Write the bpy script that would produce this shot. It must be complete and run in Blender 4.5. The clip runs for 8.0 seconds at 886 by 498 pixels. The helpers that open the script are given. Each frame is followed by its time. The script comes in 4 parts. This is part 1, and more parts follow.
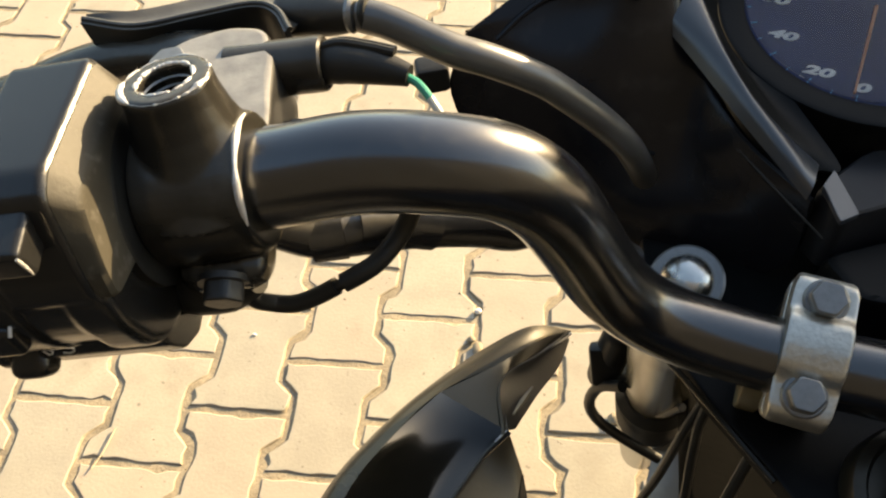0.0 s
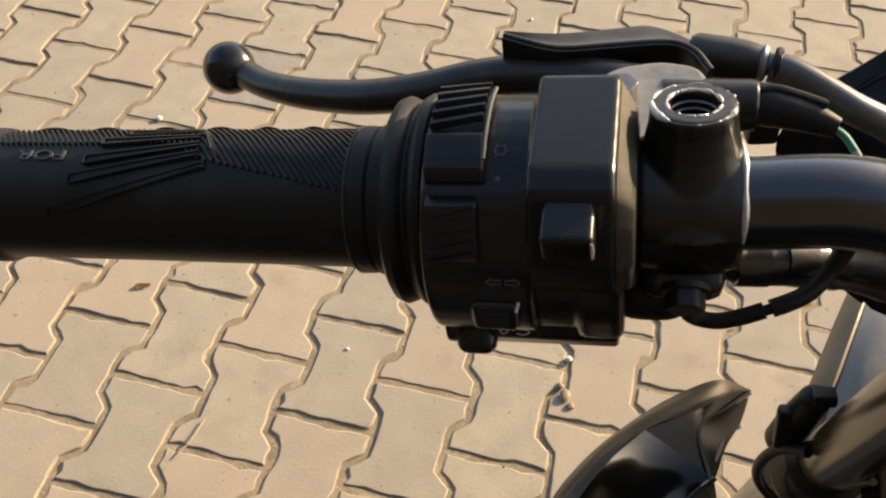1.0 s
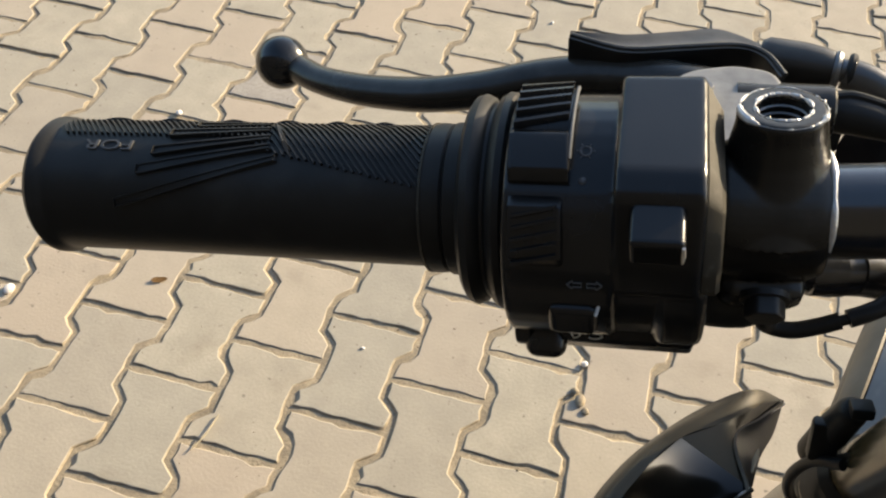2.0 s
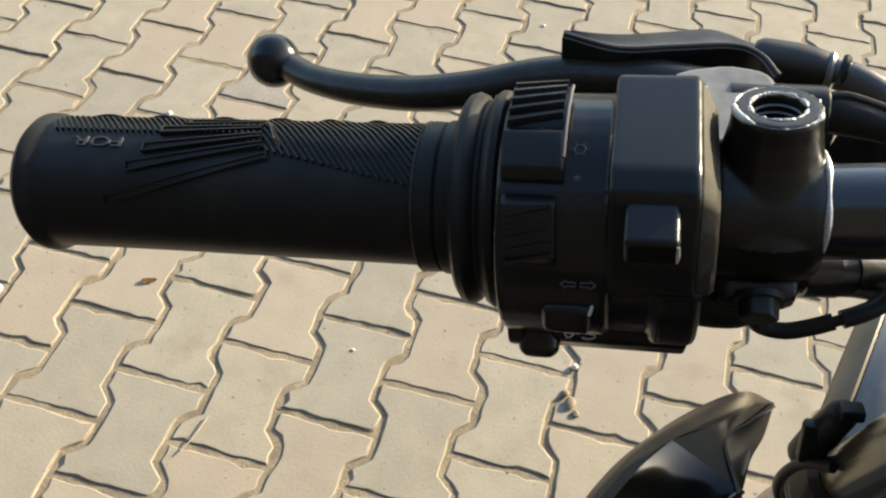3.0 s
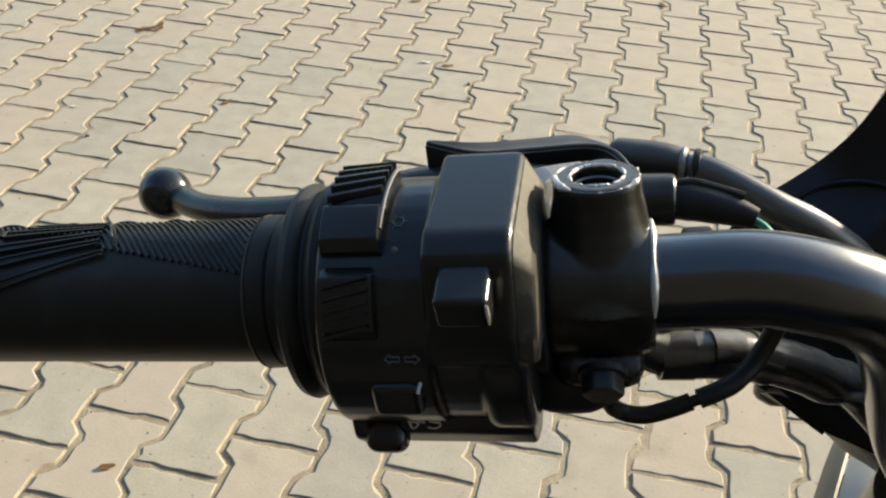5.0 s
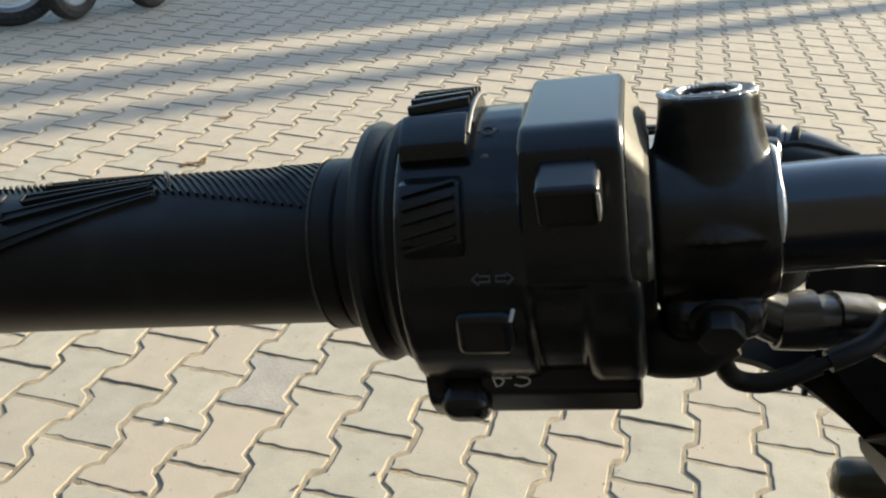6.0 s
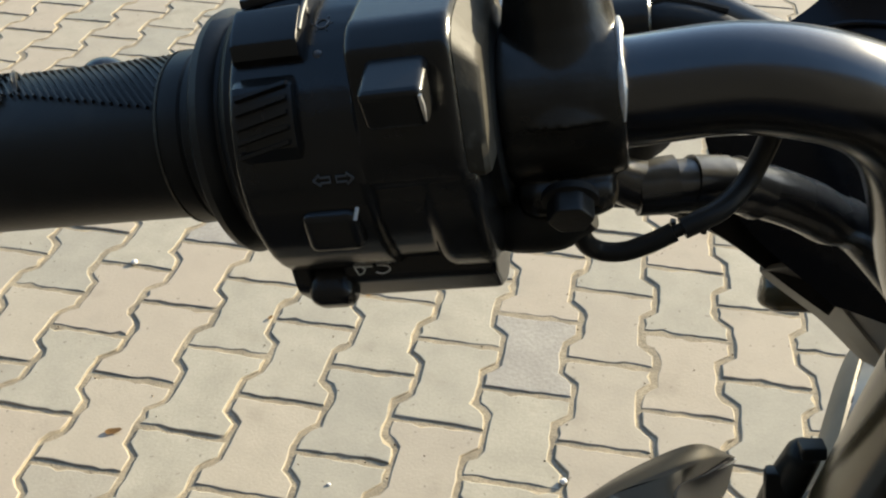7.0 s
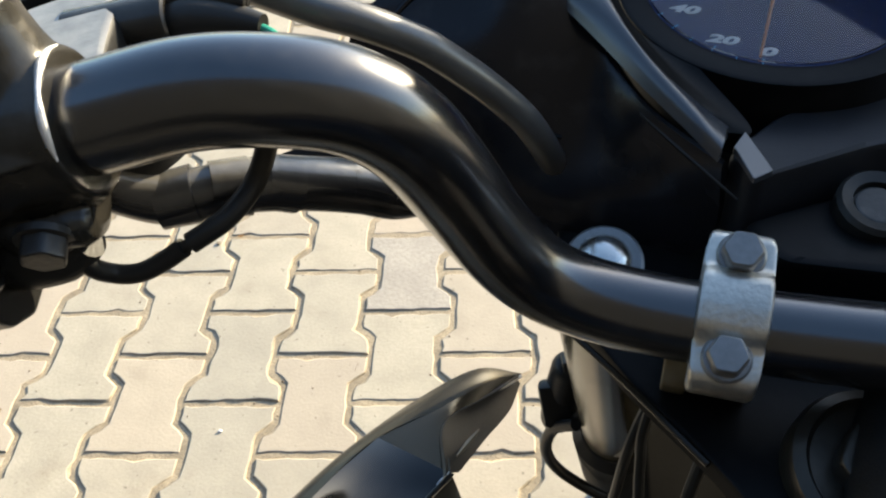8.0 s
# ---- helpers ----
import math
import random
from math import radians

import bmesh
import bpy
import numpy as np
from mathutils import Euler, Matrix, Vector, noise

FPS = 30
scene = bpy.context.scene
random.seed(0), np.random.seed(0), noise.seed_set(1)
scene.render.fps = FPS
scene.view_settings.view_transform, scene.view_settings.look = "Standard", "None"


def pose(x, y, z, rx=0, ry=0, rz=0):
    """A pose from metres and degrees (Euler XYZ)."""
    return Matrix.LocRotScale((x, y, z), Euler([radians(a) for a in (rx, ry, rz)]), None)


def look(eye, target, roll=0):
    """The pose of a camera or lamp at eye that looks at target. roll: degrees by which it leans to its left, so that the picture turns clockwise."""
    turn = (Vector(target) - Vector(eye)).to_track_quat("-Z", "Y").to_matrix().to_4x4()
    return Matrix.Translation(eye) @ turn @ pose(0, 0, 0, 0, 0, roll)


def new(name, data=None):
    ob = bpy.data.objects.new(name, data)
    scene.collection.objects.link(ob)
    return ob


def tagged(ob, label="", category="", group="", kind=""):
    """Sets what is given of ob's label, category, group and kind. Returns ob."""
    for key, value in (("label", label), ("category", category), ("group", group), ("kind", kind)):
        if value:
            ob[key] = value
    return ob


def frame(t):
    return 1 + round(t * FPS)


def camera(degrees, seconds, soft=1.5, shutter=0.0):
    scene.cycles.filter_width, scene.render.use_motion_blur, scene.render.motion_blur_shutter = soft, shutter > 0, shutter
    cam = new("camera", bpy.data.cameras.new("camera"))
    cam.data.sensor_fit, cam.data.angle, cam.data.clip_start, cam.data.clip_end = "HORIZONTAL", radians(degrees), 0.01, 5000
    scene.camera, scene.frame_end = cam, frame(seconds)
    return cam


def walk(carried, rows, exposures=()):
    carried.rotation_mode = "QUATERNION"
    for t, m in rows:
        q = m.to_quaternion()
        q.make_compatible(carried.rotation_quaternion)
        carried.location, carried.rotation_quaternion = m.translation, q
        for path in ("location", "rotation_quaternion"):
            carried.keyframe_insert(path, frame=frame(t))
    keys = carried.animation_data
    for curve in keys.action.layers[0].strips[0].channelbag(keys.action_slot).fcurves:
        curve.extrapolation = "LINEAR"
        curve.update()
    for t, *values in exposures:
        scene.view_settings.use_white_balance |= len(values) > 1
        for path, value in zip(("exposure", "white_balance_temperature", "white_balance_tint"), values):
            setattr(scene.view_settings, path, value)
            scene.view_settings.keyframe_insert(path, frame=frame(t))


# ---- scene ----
cam = camera(52.1, 8.0, soft=2.2)
PATH = [
    (0, (0.8304, -0.7731, 1.2445), (0.6819, 0.4948, -0.2937), -1.8),
    (0.5, (0.7827, -0.7958, 1.2485), (0.5741, 0.5005, -0.2605), 1),
    (1, (0.7353, -0.8076, 1.2537), (0.478, 0.5123, -0.2278), 3.29),
    (1.5, (0.7205, -0.8095, 1.2521), (0.4412, 0.5064, -0.2286), 3.99),
    (3, (0.7187, -0.8092, 1.2483), (0.4618, 0.5172, -0.2266), 5.03),
    (3.5, (0.7236, -0.8073, 1.2485), (0.4811, 0.5256, -0.2228), 5.19),
    (4, (0.7392, -0.8019, 1.2466), (0.5142, 0.5317, -0.2271), 4.66),
    (4.5, (0.763, -0.8009, 1.2466), (0.5383, 0.5893, -0.1732), 2.79),
    (5, (0.7577, -0.813, 1.23), (0.4541, 0.7773, 0.056), 2.93),
    (6.3, (0.7483, -0.8199, 1.171), (0.3244, 0.9201, 0.2809), 2.01),
    (6.5, (0.7507, -0.8158, 1.1707), (0.3842, 0.8781, 0.1727), 1.55),
    (6.7, (0.764, -0.819, 1.165), (0.423, 0.826, 0.08), 1.4),
    (7, (0.7705, -0.8074, 1.1905), (0.4657, 0.7341, -0.0474), -0.22),
    (7.5, (0.8117, -0.7938, 1.2052), (0.6141, 0.6644, -0.1505), -2.24),
    (7.8, (0.851, -0.783, 1.204), (0.654, 0.652, -0.175), -4.4),
    (8, (0.8558, -0.7821, 1.2043), (0.7445, 0.6512, -0.1875), -3.75),
]
walk(cam, [(t, look(eye, target, roll)) for t, eye, target, roll in PATH],
     [(0, 1.78, 10000, 9), (0.3, 1.62, 10000, 13), (0.6, 1.20, 9800, 15), (1, 1.01, 8900, 16), (1.5, 1.12, 7900, 13), (4, 1.17, 7400, 5), (4.5, 1.22, 7350, 5), (5, 1.10, 7250, 4), (6.5, 1.27, 7050, 3), (7, 1.15, 7050, 3), (7.5, 1.30, 7150, 5), (8, 1.65, 7200, 6)])

# ---- daylight ----
SUN_FROM = Vector((0.68, 0.73, 0.33)).normalized()
world = bpy.data.worlds.new("sky")
scene.world = world
world.use_nodes = True
sky = world.node_tree.nodes.new("ShaderNodeTexSky")
sky.sky_type, sky.sun_disc = "NISHITA", False
sky.dust_density, sky.air_density, sky.ozone_density = 1.6, 1.0, 3.5
sky.sun_elevation = math.asin(SUN_FROM.z)
sky.sun_rotation = math.atan2(SUN_FROM.x, SUN_FROM.y)
backing = world.node_tree.nodes["Background"]
world.node_tree.links.new(sky.outputs[0], backing.inputs[0])
backing.inputs[1].default_value = 0.15
sun = new("sun", bpy.data.lights.new("sun", "SUN"))
sun.data.energy, sun.data.angle, sun.data.color = 4.2, radians(0.53), (1.0, 0.88, 0.70)
sun.matrix_world = look(SUN_FROM * 30, (0, 0, 0))


# ---- materials ----
def material(name, colour, rough=0.5, metal=0.0, grain=0.0, scale=400.0, spread=0.15, bump=0.0, coat=0.0,
             dust=0.0, dust_colour=(0.33, 0.31, 0.27), dust_scale=60.0, vary=0.0, gloss=0.5, top_pale=0.0, tint=None, specks=0.0, world_scale=False, coat_rough=0.06):
    """A surface with fine grain, larger wear and, where asked, dust in patches and paler upward faces."""
    m = bpy.data.materials.new(name)
    m.use_nodes = True
    n, l = m.node_tree.nodes, m.node_tree.links
    b = n["Principled BSDF"]
    b.inputs["Roughness"].default_value, b.inputs["Metallic"].default_value = rough, metal
    b.inputs["Specular IOR Level"].default_value = gloss
    b.inputs["Coat Weight"].default_value, b.inputs["Coat Roughness"].default_value = coat, coat_rough
    place = n.new("ShaderNodeNewGeometry").outputs["Position"] if world_scale else n.new("ShaderNodeTexCoord").outputs["Object"]

    def noise_at(s, detail=4.0):
        t = n.new("ShaderNodeTexNoise")
        t.inputs["Scale"].default_value, t.inputs["Detail"].default_value = s, detail
        l.new(place, t.inputs["Vector"])
        return t

    def ramp(source, a, z, c0, c1):
        r = n.new("ShaderNodeMapRange")
        l.new(source, r.inputs[0])
        for i, v in enumerate((a, z, c0, c1), 1):
            r.inputs[i].default_value = v
        return r.outputs[0]

    def mix(factor, a, c, kind="MIX"):
        x = n.new("ShaderNodeMix")
        x.data_type, x.blend_type = "RGBA", kind
        l.new(factor, x.inputs[0]) if not isinstance(factor, float) else setattr(x.inputs[0], "default_value", factor)
        for sock, v in ((x.inputs[6], a), (x.inputs[7], c)):
            if isinstance(v, tuple):
                sock.default_value = (*v, 1)
            else:
                l.new(v, sock)
        return x.outputs[2]

    fine, wide = noise_at(scale), noise_at(scale / 12)
    lo = tuple(c * (1 - spread) for c in colour)
    hi = tuple(min(1, c * (1 + spread)) for c in colour)
    col = mix(ramp(wide.outputs[0], 0.3, 0.7, 0, 1), lo, hi)
    if grain:
        col = mix(ramp(fine.outputs[0], 0.35, 0.65, 0, grain), col, tuple(c * 0.45 for c in colour))
    if vary:
        info = n.new("ShaderNodeObjectInfo")
        col = mix(ramp(info.outputs["Random"], 0, 1, 0, vary), col, tuple(c * f for c, f in zip(colour, (0.62, 0.66, 0.74))))
        if tint:
            turn = n.new("ShaderNodeMath")
            turn.operation = "FRACT"
            more = n.new("ShaderNodeMath")
            more.operation = "MULTIPLY"
            more.inputs[1].default_value = 7.31
            l.new(info.outputs["Random"], more.inputs[0])
            l.new(more.outputs[0], turn.inputs[0])
            col = mix(ramp(turn.outputs[0], 0.45, 1, 0, 0.6), col, tint)
    if specks:
        col = mix(ramp(noise_at(75, 2.0).outputs[0], 0.69, 0.76, 0, specks), col, tuple(c * 0.30 for c in colour))
        col = mix(ramp(noise_at(9, 5.0).outputs[0], 0.60, 0.78, 0, specks * 0.7), col, tuple(c * f for c, f in zip(colour, (0.60, 0.56, 0.52))))
    if dust:
        d = noise_at(dust_scale, 8.0)
        amount = ramp(d.outputs[0], 0.56, 0.8, 0, dust)
        col = mix(amount, col, dust_colour)
        r = n.new("ShaderNodeMath")
        r.operation, r.use_clamp = "MULTIPLY_ADD", True
        l.new(amount, r.inputs[0])
        r.inputs[1].default_value, r.inputs[2].default_value = 0.5, rough
        l.new(r.outputs[0], b.inputs["Roughness"])
    else:
        l.new(ramp(wide.outputs[0], 0.3, 0.7, max(0.02, rough * 0.8), min(1, rough * 1.2)), b.inputs["Roughness"])
    # upward faces are coloured paler: lying dust and the sky they catch
    if top_pale:
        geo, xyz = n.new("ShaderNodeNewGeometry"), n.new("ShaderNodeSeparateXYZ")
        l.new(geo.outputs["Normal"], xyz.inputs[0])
        facing_up = n.new("ShaderNodeMath")
        facing_up.operation = "MULTIPLY"
        l.new(ramp(xyz.outputs[2], 0.35, 1.0, 0, top_pale), facing_up.inputs[0])
        l.new(ramp(noise_at(dust_scale * 2, 6.0).outputs[0], 0.3, 0.7, 0.55, 1.0), facing_up.inputs[1])
        col = mix(facing_up.outputs[0], col, dust_colour)
    l.new(col, b.inputs["Base Color"])
    if bump:
        k = n.new("ShaderNodeBump")
        k.inputs["Strength"].default_value, k.inputs["Distance"].default_value = bump, 0.0015
        l.new(fine.outputs[0], k.inputs["Height"])
        l.new(k.outputs[0], b.inputs["Normal"])
    return m


PLASTIC = material("black_plastic", (0.0135, 0.0132, 0.0125), 0.25, scale=900, bump=0.03, dust=0.02, gloss=0.5)
PERCH = material("cast_black_paint", (0.015, 0.0135, 0.0108), 0.26, scale=700, bump=0.05, dust=0.06, gloss=0.45, top_pale=0.16)
RUBBER = material("black_rubber", (0.0165, 0.0162, 0.0150), 0.42, scale=900, bump=0.05, dust=0.04, gloss=0.28, top_pale=0.05)
COVERM = material("dusty_rubber", (0.014, 0.0138, 0.013), 0.36, scale=900, bump=0.04, dust=0.08, gloss=0.5, top_pale=0.32)
BARBLACK = material("glossy_black_tube", (0.006, 0.006, 0.007), 0.19, scale=700, bump=0.006, dust=0.05, dust_scale=240, gloss=1.0, coat=1.0, coat_rough=0.27)
COWL = material("gloss_dark_paint", (0.009, 0.009, 0.011), 0.24, scale=500, dust=0.04, dust_scale=90, gloss=0.32)
FLATBLACK = material("flat_black", (0.004, 0.0038, 0.0035), 0.85, scale=300, gloss=0.03, bump=0.1)
RIDGE = material("sky_sheen_plastic", (0.028, 0.033, 0.040), 0.28, scale=500, gloss=1.0, dust=0.05)
CONSOLE = material("dark_satin_console", (0.018, 0.019, 0.022), 0.45, scale=700, bump=0.03, dust=0.04, gloss=0.3)
MATT = material("matt_black_panel", (0.004, 0.004, 0.004), 0.5, scale=700, bump=0.04, dust=0.03, gloss=0.16)
TAPE = material("wrinkled_tape", (0.018, 0.019, 0.022), 0.24, scale=110, bump=0.30, dust=0.10, gloss=0.9, top_pale=0.5)
DUSTYCAST = material("dusty_cast_paint", (0.016, 0.016, 0.016), 0.34, scale=700, bump=0.06, dust=0.2, gloss=0.6, top_pale=0.95, dust_colour=(0.44, 0.42, 0.38))
ALU = material("cast_aluminium", (0.61, 0.58, 0.51), 0.36, 0.85, grain=0.25, scale=600, bump=0.15, dust=0.6, dust_colour=(0.16, 0.13, 0.10))
STEEL = material("zinc_steel", (0.27, 0.27, 0.265), 0.42, 0.7, grain=0.2, scale=500, bump=0.08, dust=0.3)
CHROME = material("chrome", (0.76, 0.73, 0.67), 0.27, 1.0, scale=500)
WORNGLINT = material("worn_and_glint_metal", (0.75, 0.73, 0.69), 0.38, 0.5, grain=0.3, scale=900, bump=0.1)
FORKM = material("dark_fork_cover", (0.060, 0.046, 0.022), 0.20, scale=300, dust=0.08, gloss=0.5)
GLOSSF = material("darker_black_gloss", (0.007, 0.0065, 0.005), 0.14, scale=300, coat=0.1, gloss=0.4, dust=0.04, dust_scale=25)
SHROUD = material("dusty_black_gloss", (0.011, 0.0092, 0.006), 0.26, scale=300, coat=0.0, gloss=0.3, dust=0.07, dust_scale=25, top_pale=0.02, dust_colour=(0.30, 0.26, 0.19))
WHITE = material("white_print", (0.80, 0.80, 0.78), 0.5, scale=900)
GREYPRINT = material("faded_print", (0.10, 0.105, 0.11), 0.5, scale=900)
GREEN = material("green_wire_cover", (0.02, 0.32, 0.22), 0.4, scale=400)
PALEWIRE = material("pale_wire_cover", (0.55, 0.56, 0.50), 0.4, scale=400)
DIAL = material("blue_black_dial", (0.014, 0.038, 0.125), 0.35, scale=60, spread=0.4, gloss=0.15)
NEEDLE = material("orange_needle", (0.75, 0.30, 0.16), 0.4, scale=300)
CYAN = material("cyan_print", (0.05, 0.40, 0.70), 0.4, scale=300)
PAVER = material("concrete_paver", (0.46, 0.412, 0.325), 0.9, grain=0.16, scale=190, spread=0.10, bump=0.22, dust=0.45, dust_scale=11,
                 dust_colour=(0.36, 0.325, 0.265), vary=0.40, tint=(0.49, 0.395, 0.305), specks=0.7, world_scale=True)
PAVERGREY = material("grey_concrete_paver", (0.40, 0.362, 0.312), 0.85, grain=0.25, scale=130, spread=0.15, bump=0.5, dust=0.3, dust_scale=14, vary=0.2)
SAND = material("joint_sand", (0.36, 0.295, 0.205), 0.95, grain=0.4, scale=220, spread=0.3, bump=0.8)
GRIT = material("brown_grit", (0.16, 0.12, 0.075), 0.9, scale=300, spread=0.5)
PEBBLE = material("pale_pebble", (0.75, 0.72, 0.68), 0.6, scale=200)
LEAF = material("dry_leaf", (0.30, 0.17, 0.06), 0.7, scale=200)
GRIPMARK = material("pale_lettering_rubber", (0.08, 0.08, 0.08), 0.5, scale=900)
BOLTBLACK = material("blackened_steel", (0.05, 0.048, 0.045), 0.4, 0.5, scale=600, bump=0.1, dust=0.3)
LEVERBALL = material("polished_black_paint", (0.012, 0.012, 0.012), 0.2, scale=600, coat=0.3, dust=0.1)
CABLEM = material("dusty_cable_sleeve", (0.075, 0.073, 0.068), 0.32, scale=500, bump=0.03, dust=0.2, gloss=1.0, top_pale=0.08)
BRONZED = material("tarnished_metal", (0.05, 0.042, 0.032), 0.30, 0.6, grain=0.3, scale=200, bump=0.1)
VINYL = material("black_vinyl", (0.007, 0.007, 0.007), 0.55, scale=1400, bump=0.25, gloss=0.2)
STITCH = material("grey_thread", (0.08, 0.08, 0.08), 0.8, scale=900)
DUSTYLIT = material("dusty_sunlit_plastic", (0.048, 0.042, 0.031), 0.55, scale=900, bump=0.06, dust=0.25, dust_scale=300, gloss=0.25)
PALETAN = material("dusty_pale_tan", (0.17, 0.14, 0.10), 0.5, scale=200, spread=0.25, dust=0.3, dust_scale=30)
DUSTYPANEL = material("dusty_brown_panel", (0.075, 0.058, 0.034), 0.4, scale=300, spread=0.2, dust=0.3, dust_scale=40)
GUARDM = material("silver_gloss_guard", (0.19, 0.18, 0.165), 0.34, scale=300, coat=0.25, dust=0.4)
SUNLITRISER = material("dusty_sunlit_riser", (0.16, 0.125, 0.07), 0.5, 0.3, grain=0.2, scale=300, bump=0.1, dust=0.4)
BROWNP = material("brown_black_plastic", (0.028, 0.021, 0.014), 0.45, scale=500, bump=0.05, dust=0.2)
TYRE = material("tyre_rubber", (0.02, 0.02, 0.02), 0.7, scale=200, dust=0.3)
GLASS = bpy.data.materials.new("clear_cover")
GLASS.use_nodes = True
_g = GLASS.node_tree.nodes["Principled BSDF"]
_g.inputs["Transmission Weight"].default_value, _g.inputs["Roughness"].default_value, _g.inputs["IOR"].default_value = 1.0, 0.02, 1.16


# ---- mesh tools ----
def soften(me, limit=35):
    """Rounds the look of small edges and keeps broad faces flat: normals weighted by face area."""
    keep = math.cos(radians(limit))
    me.shade_smooth()
    about = [[] for _ in me.vertices]
    for p in me.polygons:
        for v in p.vertices:
            about[v].append((p.normal.copy(), p.area))
    out = []
    for p in me.polygons:
        for v in p.vertices:
            total = Vector()
            for nrm, area in about[v]:
                if nrm.dot(p.normal) > keep:
                    total += nrm * area
            out.append(total.normalized() if total.length else p.normal.copy())
    me.normals_split_custom_set(out)


def part(name, bm, mat, parent=None, label="", smooth=35):
    """Links a bmesh as one mesh object under a thing or a part."""
    bmesh.ops.recalc_face_normals(bm, faces=bm.faces)
    me = bpy.data.meshes.new(name)
    bm.to_mesh(me)
    bm.free()
    me.materials.append(mat)
    if smooth:
        soften(me, smooth)
    ob = new(name, me)
    ob.parent = parent
    if label:
        tagged(ob, label)
    return ob


def cast(ob, voxel=0.0005, rounds=5):
    """Melts the bodies of a part into one casting with small fillets."""
    melt = ob.modifiers.new("melt", "REMESH")
    melt.mode, melt.voxel_size, melt.use_smooth_shade = "VOXEL", voxel, True
    even = ob.modifiers.new("even", "SMOOTH")
    even.factor, even.iterations = 0.5, rounds
    return ob


def moved(bm, m):
    bmesh.ops.transform(bm, matrix=m, verts=bm.verts)
    return bm


def joined(*parts):
    """One bmesh out of several."""
    out = bmesh.new()
    for p in parts:
        me = bpy.data.meshes.new("x")
        p.to_mesh(me)
        p.free()
        out.from_mesh(me)
        bpy.data.meshes.remove(me)
    return out


def curve_points(pts, step=6):
    """A smooth line through the points (Catmull-Rom)."""
    p = [Vector(q) for q in pts]
    p = [2 * p[0] - p[1]] + p + [2 * p[-1] - p[-2]]
    out = []
    for i in range(1, len(p) - 2):
        for k in range(step):
            t = k / step
            a, b, c, d = p[i - 1:i + 3]
            out.append(0.5 * ((2 * b) + (c - a) * t + (2 * a - 5 * b + 4 * c - d) * t * t + (3 * b - a - 3 * c + d) * t ** 3))
    out.append(p[-2])
    return out


def bridge(bm, loops, closed=True, caps=True):
    """Faces between loops of vertices."""
    n = len(loops[0])
    for a, b in zip(loops, loops[1:]):
        for i in range(n if closed else n - 1):
            j = (i + 1) % n
            bm.faces.new((a[i], a[j], b[j], b[i]))
    if caps:
        bm.faces.new(list(reversed(loops[0])))
        bm.faces.new(loops[-1])
    return bm


def sweep(pts, radius, n=20, step=6, flat=1.0, up=(0, 0, 1)):
    """A tube along a smooth line; radius: one number or one for each given point; flat: height over width."""
    line = curve_points(pts, step)
    rs = [radius] * len(pts) if isinstance(radius, (int, float)) else list(radius)
    bm, loops = bmesh.new(), []
    side = None
    for i, c in enumerate(line):
        d = (line[min(i + 1, len(line) - 1)] - line[max(i - 1, 0)]).normalized()
        if side is None:
            side = d.cross(Vector(up)).normalized()
        side = (side - d * side.dot(d)).normalized()
        top = side.cross(d)
        f = min(i / step, len(rs) - 1.0001)
        k = int(f)
        r = rs[k] + (rs[k + 1] - rs[k]) * (f - k)
        loops.append([bm.verts.new(c + side * r * math.cos(a) + top * r * flat * math.sin(a))
                      for a in (2 * math.pi * j / n for j in range(n))])
    return bridge(bm, loops)


def revolve(profile, n=40, caps=True):
    """A turned body about the x axis: profile of (x, radius); without caps its ends stay open."""
    bm = bmesh.new()
    loops = [[bm.verts.new((x, r * math.cos(a), r * math.sin(a))) for a in (2 * math.pi * j / n for j in range(n))] for x, r in profile]
    return bridge(bm, loops, caps=caps)


def rounded(poly, r, seg=4):
    """A closed outline with its corners rounded."""
    out, n = [], len(poly)
    for i in range(n):
        p, a, b = Vector(poly[i]), Vector(poly[i - 1]), Vector(poly[(i + 1) % n])
        u, v = (a - p), (b - p)
        k = min(r, u.length * 0.45, v.length * 0.45)
        s, e = p + u.normalized() * k, p + v.normalized() * k
        for j in range(seg + 1):
            t = j / seg
            out.append((1 - t) ** 2 * s + 2 * t * (1 - t) * p + t * t * e)
    return out


def prism(poly, x0, x1, r=0.004, edge=0.0015, scale0=1.0, scale1=1.0):
    """A body along x with the outline (y, z), its corners and its end edges rounded."""
    line = rounded(poly, r)
    mid = sum(line, Vector((0, 0))) / len(line)
    bm, loops = bmesh.new(), []
    stations = [(x0, -edge), (x0 + edge * 0.3, -edge * 0.3), (x0 + edge, 0), (x1 - edge, 0), (x1 - edge * 0.3, -edge * 0.3), (x1, -edge)]
    for i, (x, grow) in enumerate(stations):
        f = scale0 + (scale1 - scale0) * i / 5
        loop = []
        for p in line:
            q = p - mid
            loop.append(bm.verts.new((x, *(mid + q * f * (1 + grow / max(q.length, 1e-6))))))
        loops.append(loop)
    return bridge(bm, loops)


def slab(poly, z0, z1, edge=0.001, r=0.0):
    """A plate with the outline (x, y) between two heights, its upper edge rounded."""
    line = rounded(poly, r) if r else [Vector(p) for p in poly]
    mid = sum(line, Vector((0, 0))) / len(line)
    bm, loops = bmesh.new(), []
    for z, g in ((z0, 0), (z1 - edge, 0), (z1 - edge * 0.3, -edge * 0.3), (z1, -edge)):
        loops.append([bm.verts.new((*(mid + (p - mid) * (1 + g / (p - mid).length)), z)) for p in line])
    return bridge(bm, loops)


